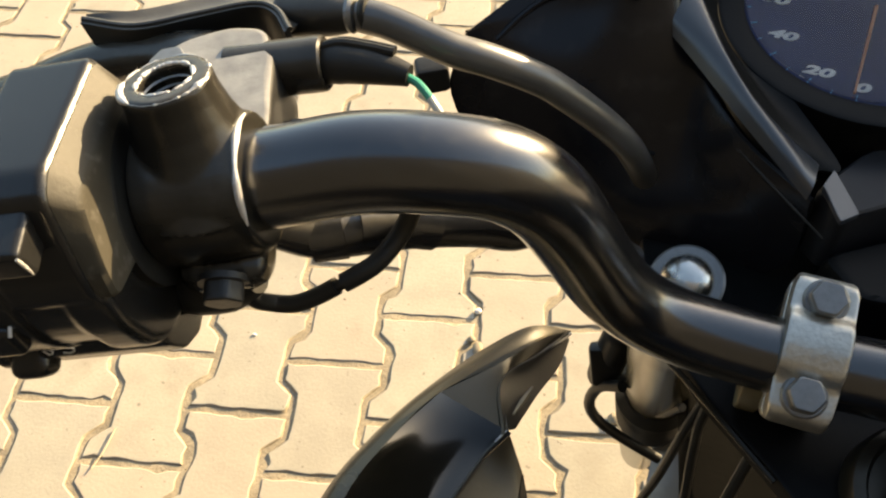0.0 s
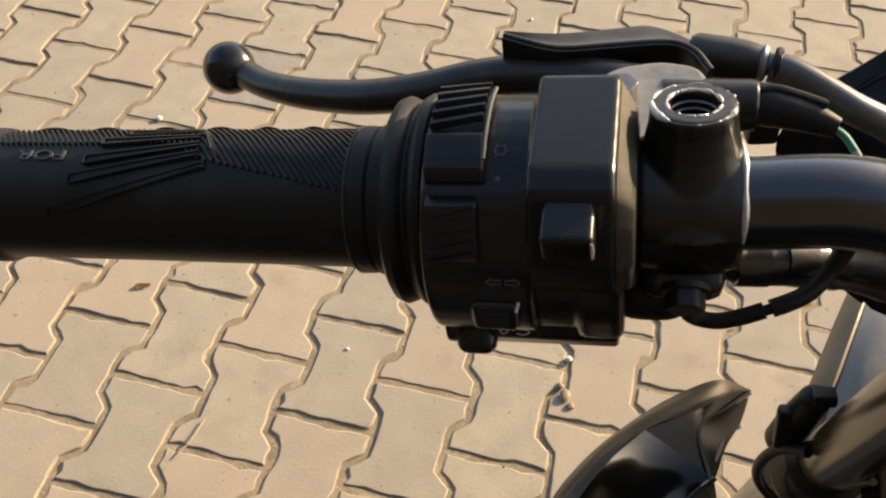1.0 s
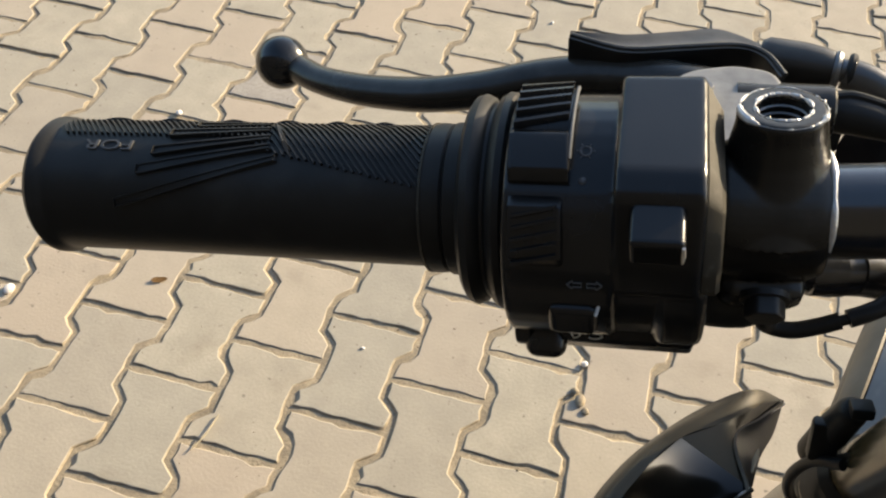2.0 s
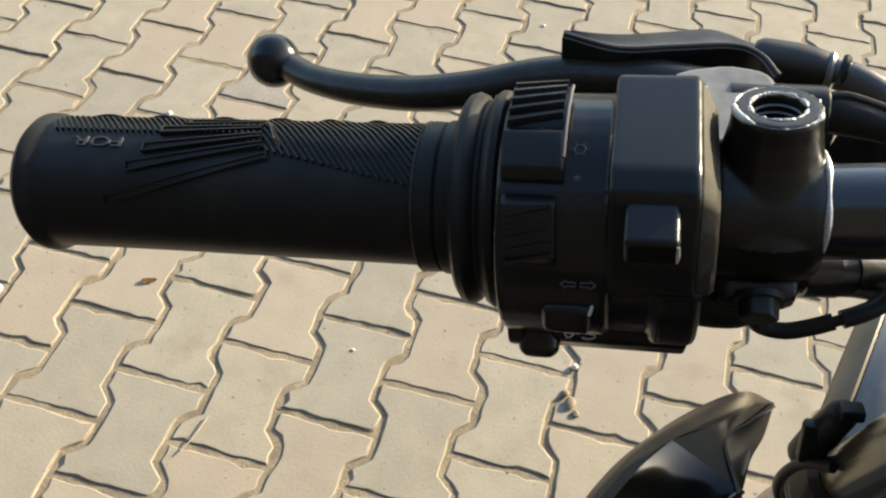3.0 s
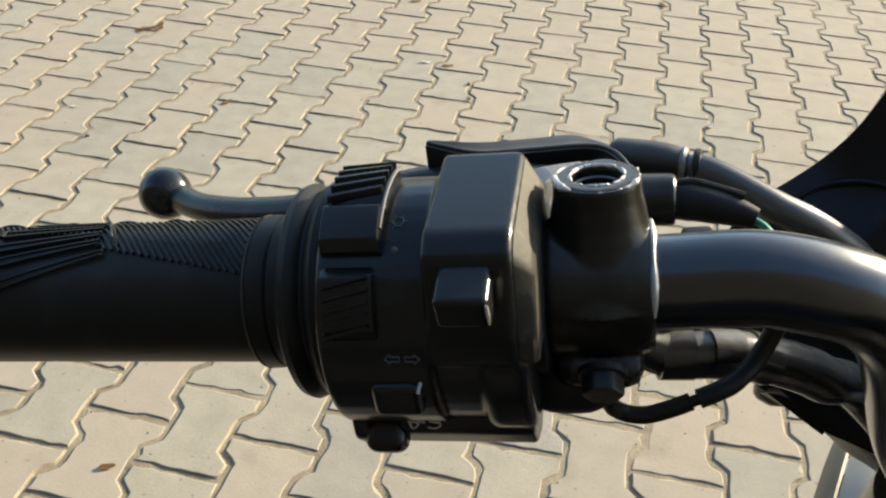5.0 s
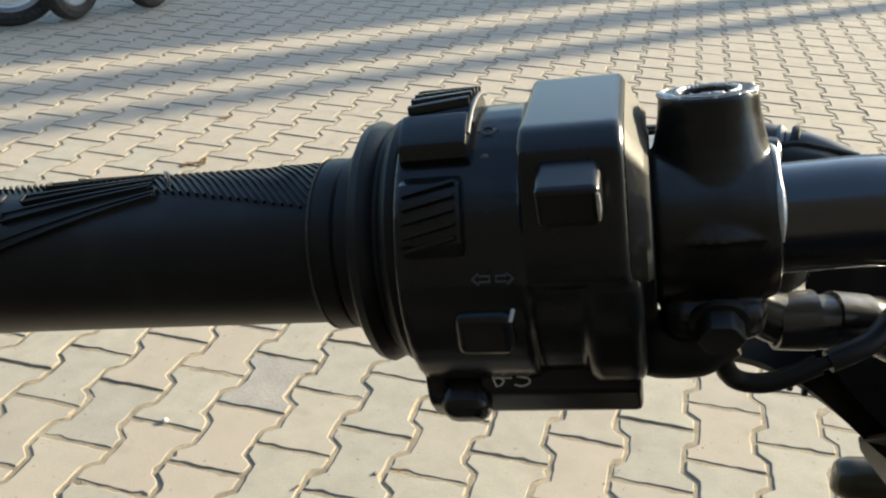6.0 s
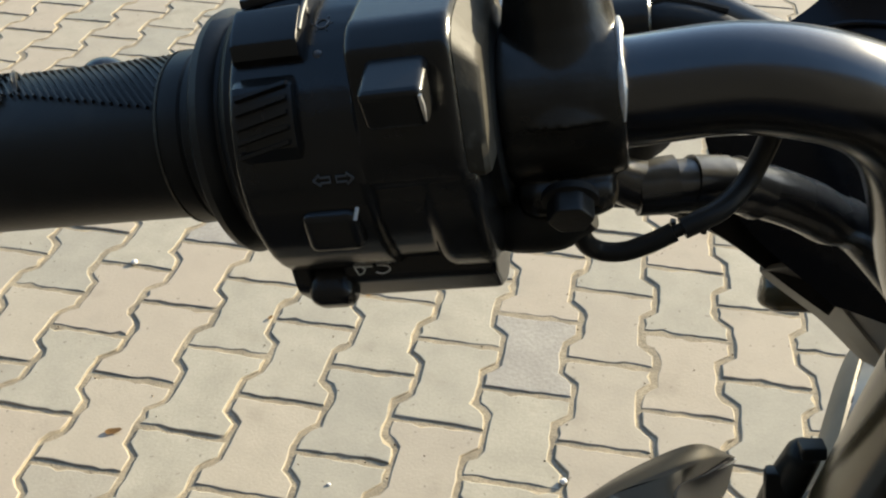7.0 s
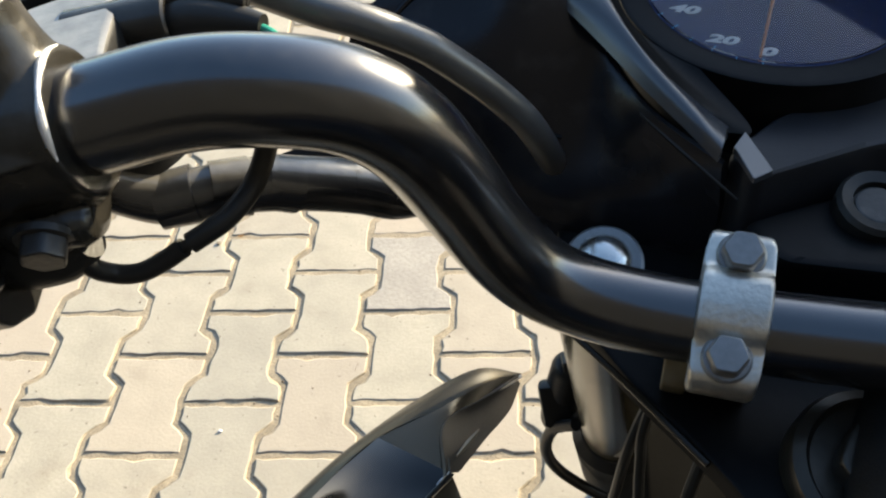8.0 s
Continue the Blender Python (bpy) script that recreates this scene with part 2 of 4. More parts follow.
def box(x, y, z, edge=0.001, seg=2):
    """A box of that size about its centre, its edges rounded."""
    bm = bmesh.new()
    bmesh.ops.create_cube(bm, size=1)
    bmesh.ops.scale(bm, vec=(x, y, z), verts=bm.verts)
    bmesh.ops.bevel(bm, geom=bm.edges[:], offset=edge, segments=seg, affect="EDGES", profile=0.5)
    return bm


def hexhead(r, h, dome=0.14):
    """A hexagonal bolt head about z, its corners and top edge worn round."""
    bm, loops = bmesh.new(), []
    outline = []
    for j in range(36):
        a = radians(j * 10)
        w = math.cos(math.pi / 6) / math.cos((a % (math.pi / 3)) - math.pi / 6)
        outline.append((a, min(w, 0.955)))
    for z, f in ((0, 1), (h * (1 - dome), 1), (h * (1 - dome * 0.3), 0.95), (h, 0.86)):
        loops.append([bm.verts.new((r * w * f * math.cos(a), r * w * f * math.sin(a), z)) for a, w in outline])
    return bridge(bm, loops)


def patch(rows, thick=0.002):
    """A curved sheet through rows of points, with thickness."""
    lines = [curve_points(r, 6) for r in rows]
    cols = list(zip(*lines))
    cols = [curve_points(c, 6) for c in cols]
    bm = bmesh.new()
    grid = [[bm.verts.new(p) for p in c] for c in cols]
    for a, b in zip(grid, grid[1:]):
        for i in range(len(a) - 1):
            bm.faces.new((a[i], a[i + 1], b[i + 1], b[i]))
    bmesh.ops.recalc_face_normals(bm, faces=bm.faces)
    bmesh.ops.solidify(bm, geom=bm.faces[:], thickness=thick)
    return bm


def frame_at(origin, x, up):
    """A frame with its x axis and, about, its z axis given."""
    x = Vector(x).normalized()
    y = Vector(up).cross(x).normalized()
    z = x.cross(y)
    m = Matrix((x, y, z)).transposed().to_4x4()
    m.translation = origin
    return m


def axis_at(origin, z, hint=(1, 0, 0)):
    """A frame with its z axis given."""
    z = Vector(z).normalized()
    y = z.cross(Vector(hint)).normalized()
    x = y.cross(z)
    m = Matrix((x, y, z)).transposed().to_4x4()
    m.translation = origin
    return m


UPX = frame_at((0, 0, 0), (0, 0, 1), (1, 0, 0))  # turns a body about x into one about z

# ---- motorcycle ----
bike = new("motorcycle")
bike.location = (1.08, -0.36, 0)
tagged(bike, "dusty black motorcycle parked leaning over on block paving", "motorcycle")


def bikepart(name, bm, mat, parent=None, label="", smooth=35):
    """A part of the motorcycle, from a mesh in world metres."""
    ob = part(name, bm, mat, None, label, smooth)
    ob.parent = parent or bike
    if parent is None:
        ob.matrix_parent_inverse = Matrix.Translation(-bike.location)
    return ob


BAR = frame_at((0.6188, -0.6486, 1.0719), (1, 0.07, 0.183), (0, 0, 1))
MM = BAR @ Matrix.Scale(0.001, 4)


def on_bar(bm):
    """Millimetres along, ahead of and above the grip's axis into the world."""
    return moved(bm, MM)


# handlebar tube
bar_line = [MM @ Vector((60, 0, 0)), MM @ Vector((120, 0, 0)), MM @ Vector((160, 0, 0)), (0.7952, -0.6348, 1.1047), (0.8119, -0.6330, 1.1038), (0.8257, -0.6290, 1.0988), (0.8363, -0.6250, 1.0884),
            (0.8435, -0.6212, 1.0744), (0.8495, -0.6172, 1.0598), (0.8556, -0.6140, 1.0456), (0.8642, -0.6125, 1.0324), (0.8768, -0.6131, 1.0230), (0.8965, -0.6164, 1.0184), (0.9224, -0.6224, 1.0180),
            (0.9514, -0.6300, 1.0205), (0.99, -0.641, 1.026)]
bar_dense = curve_points(bar_line, 6)
for _ in range(8):
    bar_dense = bar_dense[:1] + [(a + b * 2 + c) / 4 for a, b, c in zip(bar_dense, bar_dense[1:], bar_dense[2:])] + bar_dense[-1:]
bikepart("handlebar", sweep(bar_dense, 0.0114, n=40, step=1), BARBLACK, None, "glossy black steel handlebar tube")

# grip
def ring_point(s, deg, r, cy=0.0, cz=0.0):
    """A point on a ring round the bar: millimetres along, degrees, radius."""
    return Vector((s, cy + r * math.cos(radians(deg)), cz + r * math.sin(radians(deg))))


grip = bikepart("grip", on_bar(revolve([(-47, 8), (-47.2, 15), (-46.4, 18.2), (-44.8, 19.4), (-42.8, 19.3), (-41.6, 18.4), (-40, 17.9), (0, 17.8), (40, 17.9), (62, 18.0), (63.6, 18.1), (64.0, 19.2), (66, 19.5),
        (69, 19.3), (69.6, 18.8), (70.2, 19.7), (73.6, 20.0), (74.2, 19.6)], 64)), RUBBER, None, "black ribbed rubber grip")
# pale ring in place of the light along the flange's edge
bikepart("dusty_rim", on_bar(revolve([(63.85, 18.6), (63.85, 19.25), (64.15, 19.45), (64.6, 19.55), (64.7, 18.6)], 64, False)), DUSTYLIT, grip, "pale ring for the rim's lit edge")
bikepart("grip_collar", on_bar(revolve([(73, 19), (74, 21), (74.4, 24.6), (75.6, 26.4), (77.4, 27), (79.2, 26.2), (80.2, 24.8), (81, 24.8), (82, 26.6), (83.6, 27.6), (85.2, 27.4),
        (86.4, 26), (86.8, 22)], 64)), RUBBER, grip, "ringed rubber collar")


def ridge(s0, a0, s1, a1, r, w, h, n=6, taper=True):
    """A raised rib over the grip from one place to another."""
    bm, loops = bmesh.new(), []
    for i in range(n + 1):
        t = i / n
        s, a = s0 + (s1 - s0) * t, a0 + (a1 - a0) * t
        k = (0.25 + 0.75 * math.sin(math.pi * min(max(t, 0.06), 0.94))) if taper else 1
        ds, da = s1 - s0, (a1 - a0) * math.pi / 180 * r
        ln = math.hypot(ds, da)
        ns, na = -da / ln * w / 2, ds / ln * w / 2 / r * 180 / math.pi
        loops.append([bm.verts.new(ring_point(s + ns * f, a + na * f, r + hh)) for f, hh in ((-1, -0.3), (-0.6, h * k), (0.6, h * k), (1, -0.3))])
    return bridge(bm, loops)


def knurl(s0, s1, a0, low, pitch, slope):
    """Slanting ribs that fill a field of the grip down to the angle low(s)."""
    s = s0 - slope * 80
    while s < s1:
        t0 = max(0.0, (s0 - s) / slope)
        t1 = 0.0
        while t1 < 110 and s + slope * t1 < s1 and a0 + t1 < low(s + slope * t1):
            t1 += 1.0
        if t1 - t0 > 5:
            bikepart("rib", on_bar(ridge(s + slope * t0, a0 + t0, s + slope * t1, a0 + t1, 17.8, 0.85, 1.05, 4, False)), RUBBER, grip)
        s += pitch


knurl(-40, 63.5, 34, lambda s: 86 if s < 16 else 98 + (s - 16) * 0.66, 1.75, 0.27)
for s0, a0, s1, a1 in ((0, 71, 21, 66), (-6, 85, 22, 77), (-9, 105, 23, 88), (-12.5, 122, 24, 98), (-18.5, 150, 26, 109)):
    feather = bikepart("raised_feather", on_bar(ridge(s0, a0, s1, a1, 17.9, 2.5, 0.75, 10, False)), RUBBER, grip)
    for side in (-1, 1):
        bikepart("feather_edge", on_bar(ridge(s0 + 0.5, a0 + side * 3.6, s1 - 0.5, a1 + side * 1.9, 17.9, 0.75, 1.25, 10, False)), RUBBER, feather)
    bikepart("feather_edge", on_bar(ridge(s0 + 0.2, a0 - 3.8, s0 + 0.2, a0 + 3.8, 17.9, 0.75, 1.5, 5, False)), RUBBER, feather)
bikepart("raised_feather", on_bar(ridge(21.5, 64, 28.5, 102, 17.9, 1.7, 1.8, 8)), RUBBER, grip)
bikepart("scuff", on_bar(ridge(22.4, 70, 26.9, 95, 19.4, 0.5, 0.35, 6, False)), STITCH, grip, "pale scuff on the rubber")
for s0, a0, s1, a1 in ((-34, 50, -22, 46), (-16, 52, -6, 48), (2, 46, 12, 50), (18, 50, 28, 46), (33, 50, 41, 47), (46, 46, 54, 50)):
    bikepart("raised_feather", on_bar(ridge(s0, a0, s1, a1, 17.9, 3.0, 1.5, 8)), RUBBER, grip)
words = bpy.data.curves.new("text", "FONT")
words.body, words.size, words.align_x, words.align_y, words.extrude = "FOR", 5.8, "CENTER", "CENTER", 0.35
holder = bpy.data.objects.new("text", words)
flat = bpy.data.meshes.new_from_object(holder)
bpy.data.objects.remove(holder)
letters = bmesh.new()
letters.from_mesh(flat)
for v in letters.verts:
    # read from ahead of the bar, so upside down to the rider
    v.co = ring_point(-22.7 - v.co.x * 1.35, 98.5 + v.co.y / 18 * 57.3 * 0.8, 18.0 + v.co.z)
# letters coloured paler than the grip, for the light on their edges
bikepart("raised_letters", on_bar(letters), GRIPMARK, grip, "raised rubber letters, paler for their lit edges", 0)

# switch housing
CY, CR = -4.0, 29.5
drum = [(CY + CR * math.cos(a), CR * math.sin(a)) for a in (2 * math.pi * j / 40 for j in range(40))]
boxed = [(12, 31), (-22, 31), (-27, 28.4), (-29.6, 19), (-32, 10), (-33.0, 3), (-20, 0), (10, 0), (21, 13)]


def tapered_box(s0, s1, s2, first, last):
    """The raised box; its far end slopes down towards the perch."""
    bm, loops = bmesh.new(), []
    line = rounded(boxed, 2.0)
    for x, grow, drop in ((s0, -1.0, 0), (s0 + 0.3, -0.3, 0), (s0 + 1, 0, 0), (s1 - 1, 0, 0), (s1 - 0.3, -0.25, 0), (s1 + 0.5, -0.9, 0.03), (s2 - 1, -1, 0.26), (s2, -2, 0.3))[first:last]:
        loop = []
        for p in line:
            q = p - Vector((-6, 8))
            k = 1 + grow / q.length
            high = max(0.0, (p.y - 4) / 27)
            loop.append(bm.verts.new((x, -6 + q.x * k * (1 - drop * 0.35 * high), 8 + q.y * k * (1 - drop * high))))
        loops.append(loop)
    return bridge(bm, loops)


housing = cast(bikepart("switch_housing", on_bar(joined(
    prism(drum, 86.5, 112, 1, 1.2),
    prism([(CY + 0.96 * (y - CY), 0.96 * z) for y, z in drum], 111, 131.2, 1, 1.2),
    tapered_box(111.4, 130.2, 134.6, 0, 6),
    prism([(0, 6), (-32.6, 6), (-33.0, -5), (-29.6, -17.5), (-23.5, -24), (0, -28)], 121, 132.5, 4, 2.2))), PLASTIC, None,
    "black plastic switch housing"), 0.0005, 3)
# end face in paler, tan plastic: its dust and the sun on it
bikepart("end_cover", on_bar(tapered_box(111.4, 130.2, 134.6, 5, 8)), DUSTYLIT, housing, "dusty end of the switch housing, paler for the sun on it")
# black ring added to fill the bright gap before the perch
bikepart("inner_collar", on_bar(revolve([(129, 12), (129.2, 21), (134.6, 21), (135, 20), (135, 12)], 48)), RUBBER, housing)
bikepart("lower_shell", on_bar(joined(
    prism([(-6, -20), (-24, -14), (-24.5, -25), (-20, -33), (-12, -37.5), (4, -36), (8, -22)], 98, 131, 1.6, 1.2),
    prism([(-4, -22), (-24, -18), (-25, -27), (-19, -35), (-8, -37), (4, -33)], 86.5, 91, 2.5, 1.0))), PLASTIC, housing)


def arc_block(s0, s1, a0, a1, r0, r1, skew=0.0, round_end=1.2, n=14):
    """A block bent round the switch drum."""
    bm, loops = bmesh.new(), []
    for i in range(n + 1):
        t = i / n
        a = a0 + (a1 - a0) * t
        edge = min(t, 1 - t) * (a1 - a0) * math.pi / 180 * r1
        top = r1 - max(0, round_end - edge) * 0.8
        k = skew * t
        loops.append([bm.verts.new(ring_point(s, a, r, CY)) for s, r in ((s0 + k, r0), (s0 + k, top - 0.9), (s0 + k + 0.3, top - 0.25), (s0 + k + 1, top),
                                                                        (s1 + k - 1, top), (s1 + k - 0.3, top - 0.25), (s1 + k, top - 0.9), (s1 + k, r0))])
    return bridge(bm, loops)


def drum_rib(s0, a0, s1, a1, r, w, h):
    bm, loops = bmesh.new(), []
    for i in range(5):
        t = i / 4
        s, a = s0 + (s1 - s0) * t, a0 + (a1 - a0) * t
        da = w / 2 / r * 180 / math.pi
        loops.append([bm.verts.new(ring_point(s, a + da * f, r + hh, CY)) for f, hh in ((-1, -0.3), (-0.5, h), (0.5, h), (1, -0.3))])
    return bridge(bm, loops)


dimmer = bikepart("dimmer_switch", on_bar(joined(arc_block(87.4, 100.8, 63, 101, 27, 32.2, 0.6, 2.0), arc_block(87.4, 101.0, 99, 123, 27, 33.0, 0.6, 2.4, 24))), PLASTIC, housing)
for j in range(5):
    a = 70 + j * 6.2
    bikepart("grip_rib", on_bar(drum_rib(88.4, a + 4, 100.4, a - 1, 32.5, 1.7, 1.2)), PLASTIC, dimmer)
bikepart("worn_edge", on_bar(sweep([ring_point(101.3, a, 32.2, CY) for a in (68, 78, 88, 98, 106, 114)], 0.45, n=8)), GREYPRINT, dimmer)
rocker = bikepart("rocker_switch", on_bar(arc_block(88.0, 100.2, 128, 160, 27, 31.6, 0.6, 3.0, 24)), PLASTIC, housing)
for j in range(5):
    a = 135 + j * 4.8
    bikepart("grip_rib", on_bar(drum_rib(89.4, a + 2.6, 99.4, a - 1.6, 31.4, 1.3, 1.3)), PLASTIC, rocker)
face = Vector((0, -0.985, -0.17)).normalized()
button = bikepart("passing_button", on_bar(moved(box(11.6, 8.2, 12.6, 1.5, 4), axis_at((120.7, -30.4, 21.7), face))), PLASTIC, housing)
bikepart("worn_edge", on_bar(sweep([(126.05, -36.9, 23.6), (126.12, -36.5, 21), (126.05, -36.1, 18.2)], [0.35, 0.45, 0.2], n=8)), WORNGLINT, button, "white worn edge")
slider = bikepart("indicator_slider", on_bar(moved(joined(box(11.6, 7, 9.5, 2.2, 4)), Matrix.Translation((102.8, -31.6, -5.0)))), PLASTIC, housing)
bikepart("white_mark", on_bar(sweep([(108.7, -31.6, 0.0), (108.6, -33.4, -0.4), (108.0, -34.6, -2.2)], 0.4, n=8)), WHITE, slider, "white tick")
bikepart("horn_button", on_bar(moved(box(10.5, 9, 10, 3.2, 4), axis_at((94.4, -22.0, -27.6), (0, -0.75, -0.62)))), PLASTIC, housing)


def print_line(pts, mat, w=0.22, holder=None):
    return bikepart("printed_symbol", on_bar(sweep(pts, w, n=6, step=1)), mat, holder or housing)


def on_drum(s, a, out=0.05):
    return ring_point(s, a, CR + out, CY)


for s0, sgn in ((101.6, 1), (109.4, -1)):
    tip = [(0, 0), (1.3, 1.1), (1.3, 0.55), (3.3, 0.55), (3.3, -0.55), (1.3, -0.55), (1.3, -1.1), (0, 0)]
    print_line([on_drum(s0 + sgn * u, 168 - v / CR * 57.3, 0.1) for u, v in tip], GREYPRINT)
print_line([on_drum(104.6 + 1.2 * math.cos(t), 107.5 + 2.4 * math.sin(t)) for t in (2 * math.pi * j / 12 for j in range(13))], GREYPRINT)
for j in range(6):
    t = 2 * math.pi * j / 6
    print_line([on_drum(104.6 + 1.6 * math.cos(t), 107.5 + 3.1 * math.sin(t)), on_drum(104.6 + 2.1 * math.cos(t), 107.5 + 4.1 * math.sin(t))], GREYPRINT, 0.14)
spot = bmesh.new()
bmesh.ops.create_uvsphere(spot, u_segments=16, v_segments=8, radius=1.15)
bikepart("printed_symbol", on_bar(moved(spot, Matrix.Translation(on_drum(104.3, 121.5, -0.75)))), GREYPRINT, housing)
low = axis_at((106.5, -25.0, -21.2), (0, -1, -0.05), (1, 0, 0))
for pts in ([(-4.5, 1.2), (-4.0, -1.6), (-2.6, -0.4), (-4.5, 1.2)], [(-4.2, 0.2), (-1.2, 0.2)], [(2.8, 1.8), (0.2, 1.4), (-0.2, 0.5), (1.6, 0.1), (1.8, -0.9), (0.4, -1.6), (-0.8, -1.2)]):
    bikepart("printed_symbol", on_bar(moved(sweep([(x * 1.2, y * 1.2, 0) for x, y in pts], 0.2, n=6, step=2), low)), WHITE, housing)

# clutch perch with mirror boss
mirror = frame_at((147, 4.8, 27.5), (0, 0.14, 0.99), (0, 1, 0))
boss = moved(revolve([(-27, 19.5), (-22, 16.4), (-18, 14.2), (-14, 12.5), (-10, 11.2), (-5, 10.2), (-0.8, 9.9), (0, 9.1), (0, 6.0), (-0.8, 5.7), (-24, 5.6)], 48), mirror)
for v in boss.verts:
    v.co.x = min(max(v.co.x, 134.8), 158.8)
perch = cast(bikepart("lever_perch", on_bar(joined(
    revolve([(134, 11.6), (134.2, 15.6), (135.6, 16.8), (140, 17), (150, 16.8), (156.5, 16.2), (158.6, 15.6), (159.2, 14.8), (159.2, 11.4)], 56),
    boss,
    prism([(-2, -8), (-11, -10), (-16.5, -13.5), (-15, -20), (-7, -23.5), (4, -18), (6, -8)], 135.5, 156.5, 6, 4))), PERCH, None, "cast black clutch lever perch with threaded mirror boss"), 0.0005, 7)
arm = slab([(135, 6), (158, 6), (158, 20), (156.5, 33), (155.5, 45), (151, 57), (140, 60), (127, 57), (119, 48), (121, 38), (131, 24)], -18, 1.0, 2.5, 4)
bikepart("perch_arm", on_bar(joined(arm, slab([(148, 6), (164, 8), (170, 16), (169, 28), (160, 36), (148, 36)], -22, -13, 2.0, 4))), DUSTYCAST, perch)
for j in range(6):
    bikepart("thread", on_bar(moved(revolve([(-2.2 - j * 1.9, 6.1), (-2.9 - j * 1.9, 5.3), (-3.6 - j * 1.9, 6.1), (-2.2 - j * 1.9, 6.1)], 32, False), mirror)), STEEL, perch)


def chips(place, a0, a1, most, seed, step=4.0):
    """A line of bare metal where paint has chipped off an edge, of uneven width with breaks."""
    q = random.Random(seed)
    n = int(abs(a1 - a0) / step)
    angles = [a0 + (a1 - a0) * i / n for i in range(n + 1)]
    width, value = [], 0.5
    for i in range(n + 1):
        value = min(1.0, max(0.0, value + q.gauss(0, 0.28)))
        width.append(most * max(0.06, value) * min(1.0, 0.15 + min(i, n - i) / 3))
    return sweep([place(a) for a in angles], width, n=8, step=3)


bikepart("worn_rim", on_bar(joined(
    chips(lambda a: mirror @ Vector((-0.35, 9.45 * math.cos(radians(a)), 9.45 * math.sin(radians(a)))), 170, 400, 0.95, 3),
    chips(lambda a: mirror @ Vector((-0.35, 9.45 * math.cos(radians(a)), 9.45 * math.sin(radians(a)))), 40, 170, 0.45, 5),
    chips(lambda a: mirror @ Vector((-0.15, 6.15 * math.cos(radians(a)), 6.15 * math.sin(radians(a)))), 0, 356, 0.55, 8))), WORNGLINT, perch, "paint worn to bare metal round the boss")
bikepart("worn_rim", on_bar(sweep([ring_point(158.9, a, 15.35) for a in range(64, 180, 12)], [0.25, 0.45, 0.75, 0.95, 0.6, 0.5, 0.85, 0.9, 0.7, 0.2], n=10)), WORNGLINT, perch, "bare metal edge of the clamp")
bolt_frame = axis_at((146.9, -15.8, -14.6), (0, -0.93, -0.36))
bikepart("clamp_bolt", on_bar(joined(moved(hexhead(5.0, 5.2), bolt_frame), moved(revolve([(-1, 3), (-1, 5.9), (0.6, 5.9), (0.8, 3)], 30), bolt_frame @ UPX))), BOLTBLACK, perch, "blackened hexagonal clamp bolt")
bikepart("pivot_bolt", on_bar(moved(hexhead(5.2, 5.0), Matrix.Translation((129.2, 41.6, 1.4)))), STEEL, perch, "dull steel pivot bolt")

# clutch lever
lever = bikepart("clutch_lever", on_bar(sweep([(-18, 107.5, -35), (-6, 98.5, -34), (8, 91, -32), (22, 85.5, -30), (42, 79, -26), (63, 75.5, -21), (85, 76, -16.5), (110, 72, -13), (135, 62, -11)],
        [5.8, 5.8, 6.2, 6.6, 7.0, 7.2, 7.4, 7.8, 8], n=24, flat=0.85)), PERCH, None, "black clutch lever with a ball end")
ball = bmesh.new()
bmesh.ops.create_uvsphere(ball, u_segments=32, v_segments=20, radius=10.4)
bikepart("ball_end", on_bar(moved(ball, Matrix.Translation((-24.8, 110.5, -35)))), LEVERBALL, lever)
far_edge = [(91.7, 79.4, -1), (108.2, 81.8, -4), (125.5, 86.6, -6), (136.8, 89.2, -7), (147.8, 83.8, -8), (156, 77, -9)]
lip = [(92, 76.2, -0.4), (108.8, 71.1, -2), (125.6, 73.4, -3), (142.2, 75.0, -3.5), (150.2, 71.0, -4), (155, 62, -5)]
foot_edge = [(90.6, 79.5, -21), (108.5, 75, -21), (126.1, 75.7, -21), (143.1, 75, -21), (150, 70, -21), (154.6, 62.5, -21)]
bikepart("dust_cover", on_bar(joined(patch([far_edge, [tuple((Vector(p) + Vector(q)) / 2 + Vector((0, 0, -1.6))) for p, q in zip(far_edge, lip)], lip], 1.6), patch([lip, foot_edge], 1.6),
         sweep(lip, 0.9, n=8))), COVERM, lever, "black rubber dust cover over the lever pivot")

# clutch switch and cable
cswitch = bikepart("clutch_switch", on_bar(moved(revolve([(-26, 7.4), (-2, 7.4), (-0.6, 7.2), (0, 6.6), (0, 5.6), (-1.5, 5.2)], 32), frame_at((166.7, 47, -6.5), (1, -0.03, -0.02), (0, 0, 1)))), PERCH, None, "black clutch switch barrel")
bikepart("rubber_boot", on_bar(sweep([(163, 47, -7), (170, 46.8, -7), (177, 45.4, -8), (183, 43.6, -9.2), (188, 41.8, -10.4)], [4.8, 5.6, 5.0, 4.0, 2.9], n=18)), RUBBER, cswitch)
for dy, dz in ((3.2, 3.2), (0.4, 4.8)):
    bikepart("wire", on_bar(sweep([(164, 47 + dy, -7 + dz), (171, 47.6 + dy, -6.4 + dz), (178, 46.6 + dy, -8 + dz), (185, 45 + dy, -10 + dz)], 1.2, n=8)), RUBBER, cswitch)
bikepart("wire", on_bar(sweep([(187, 41.8, -10.4), (190, 40, -12), (192.6, 37, -14.6)], 1.15, n=10)), GREEN, cswitch, "green insulated wire")
bikepart("wire", on_bar(sweep([(192.6, 37, -14.6), (195.2, 33, -18.5), (197, 28, -25)], 1.1, n=10)), PALEWIRE, cswitch, "pale insulated wire")
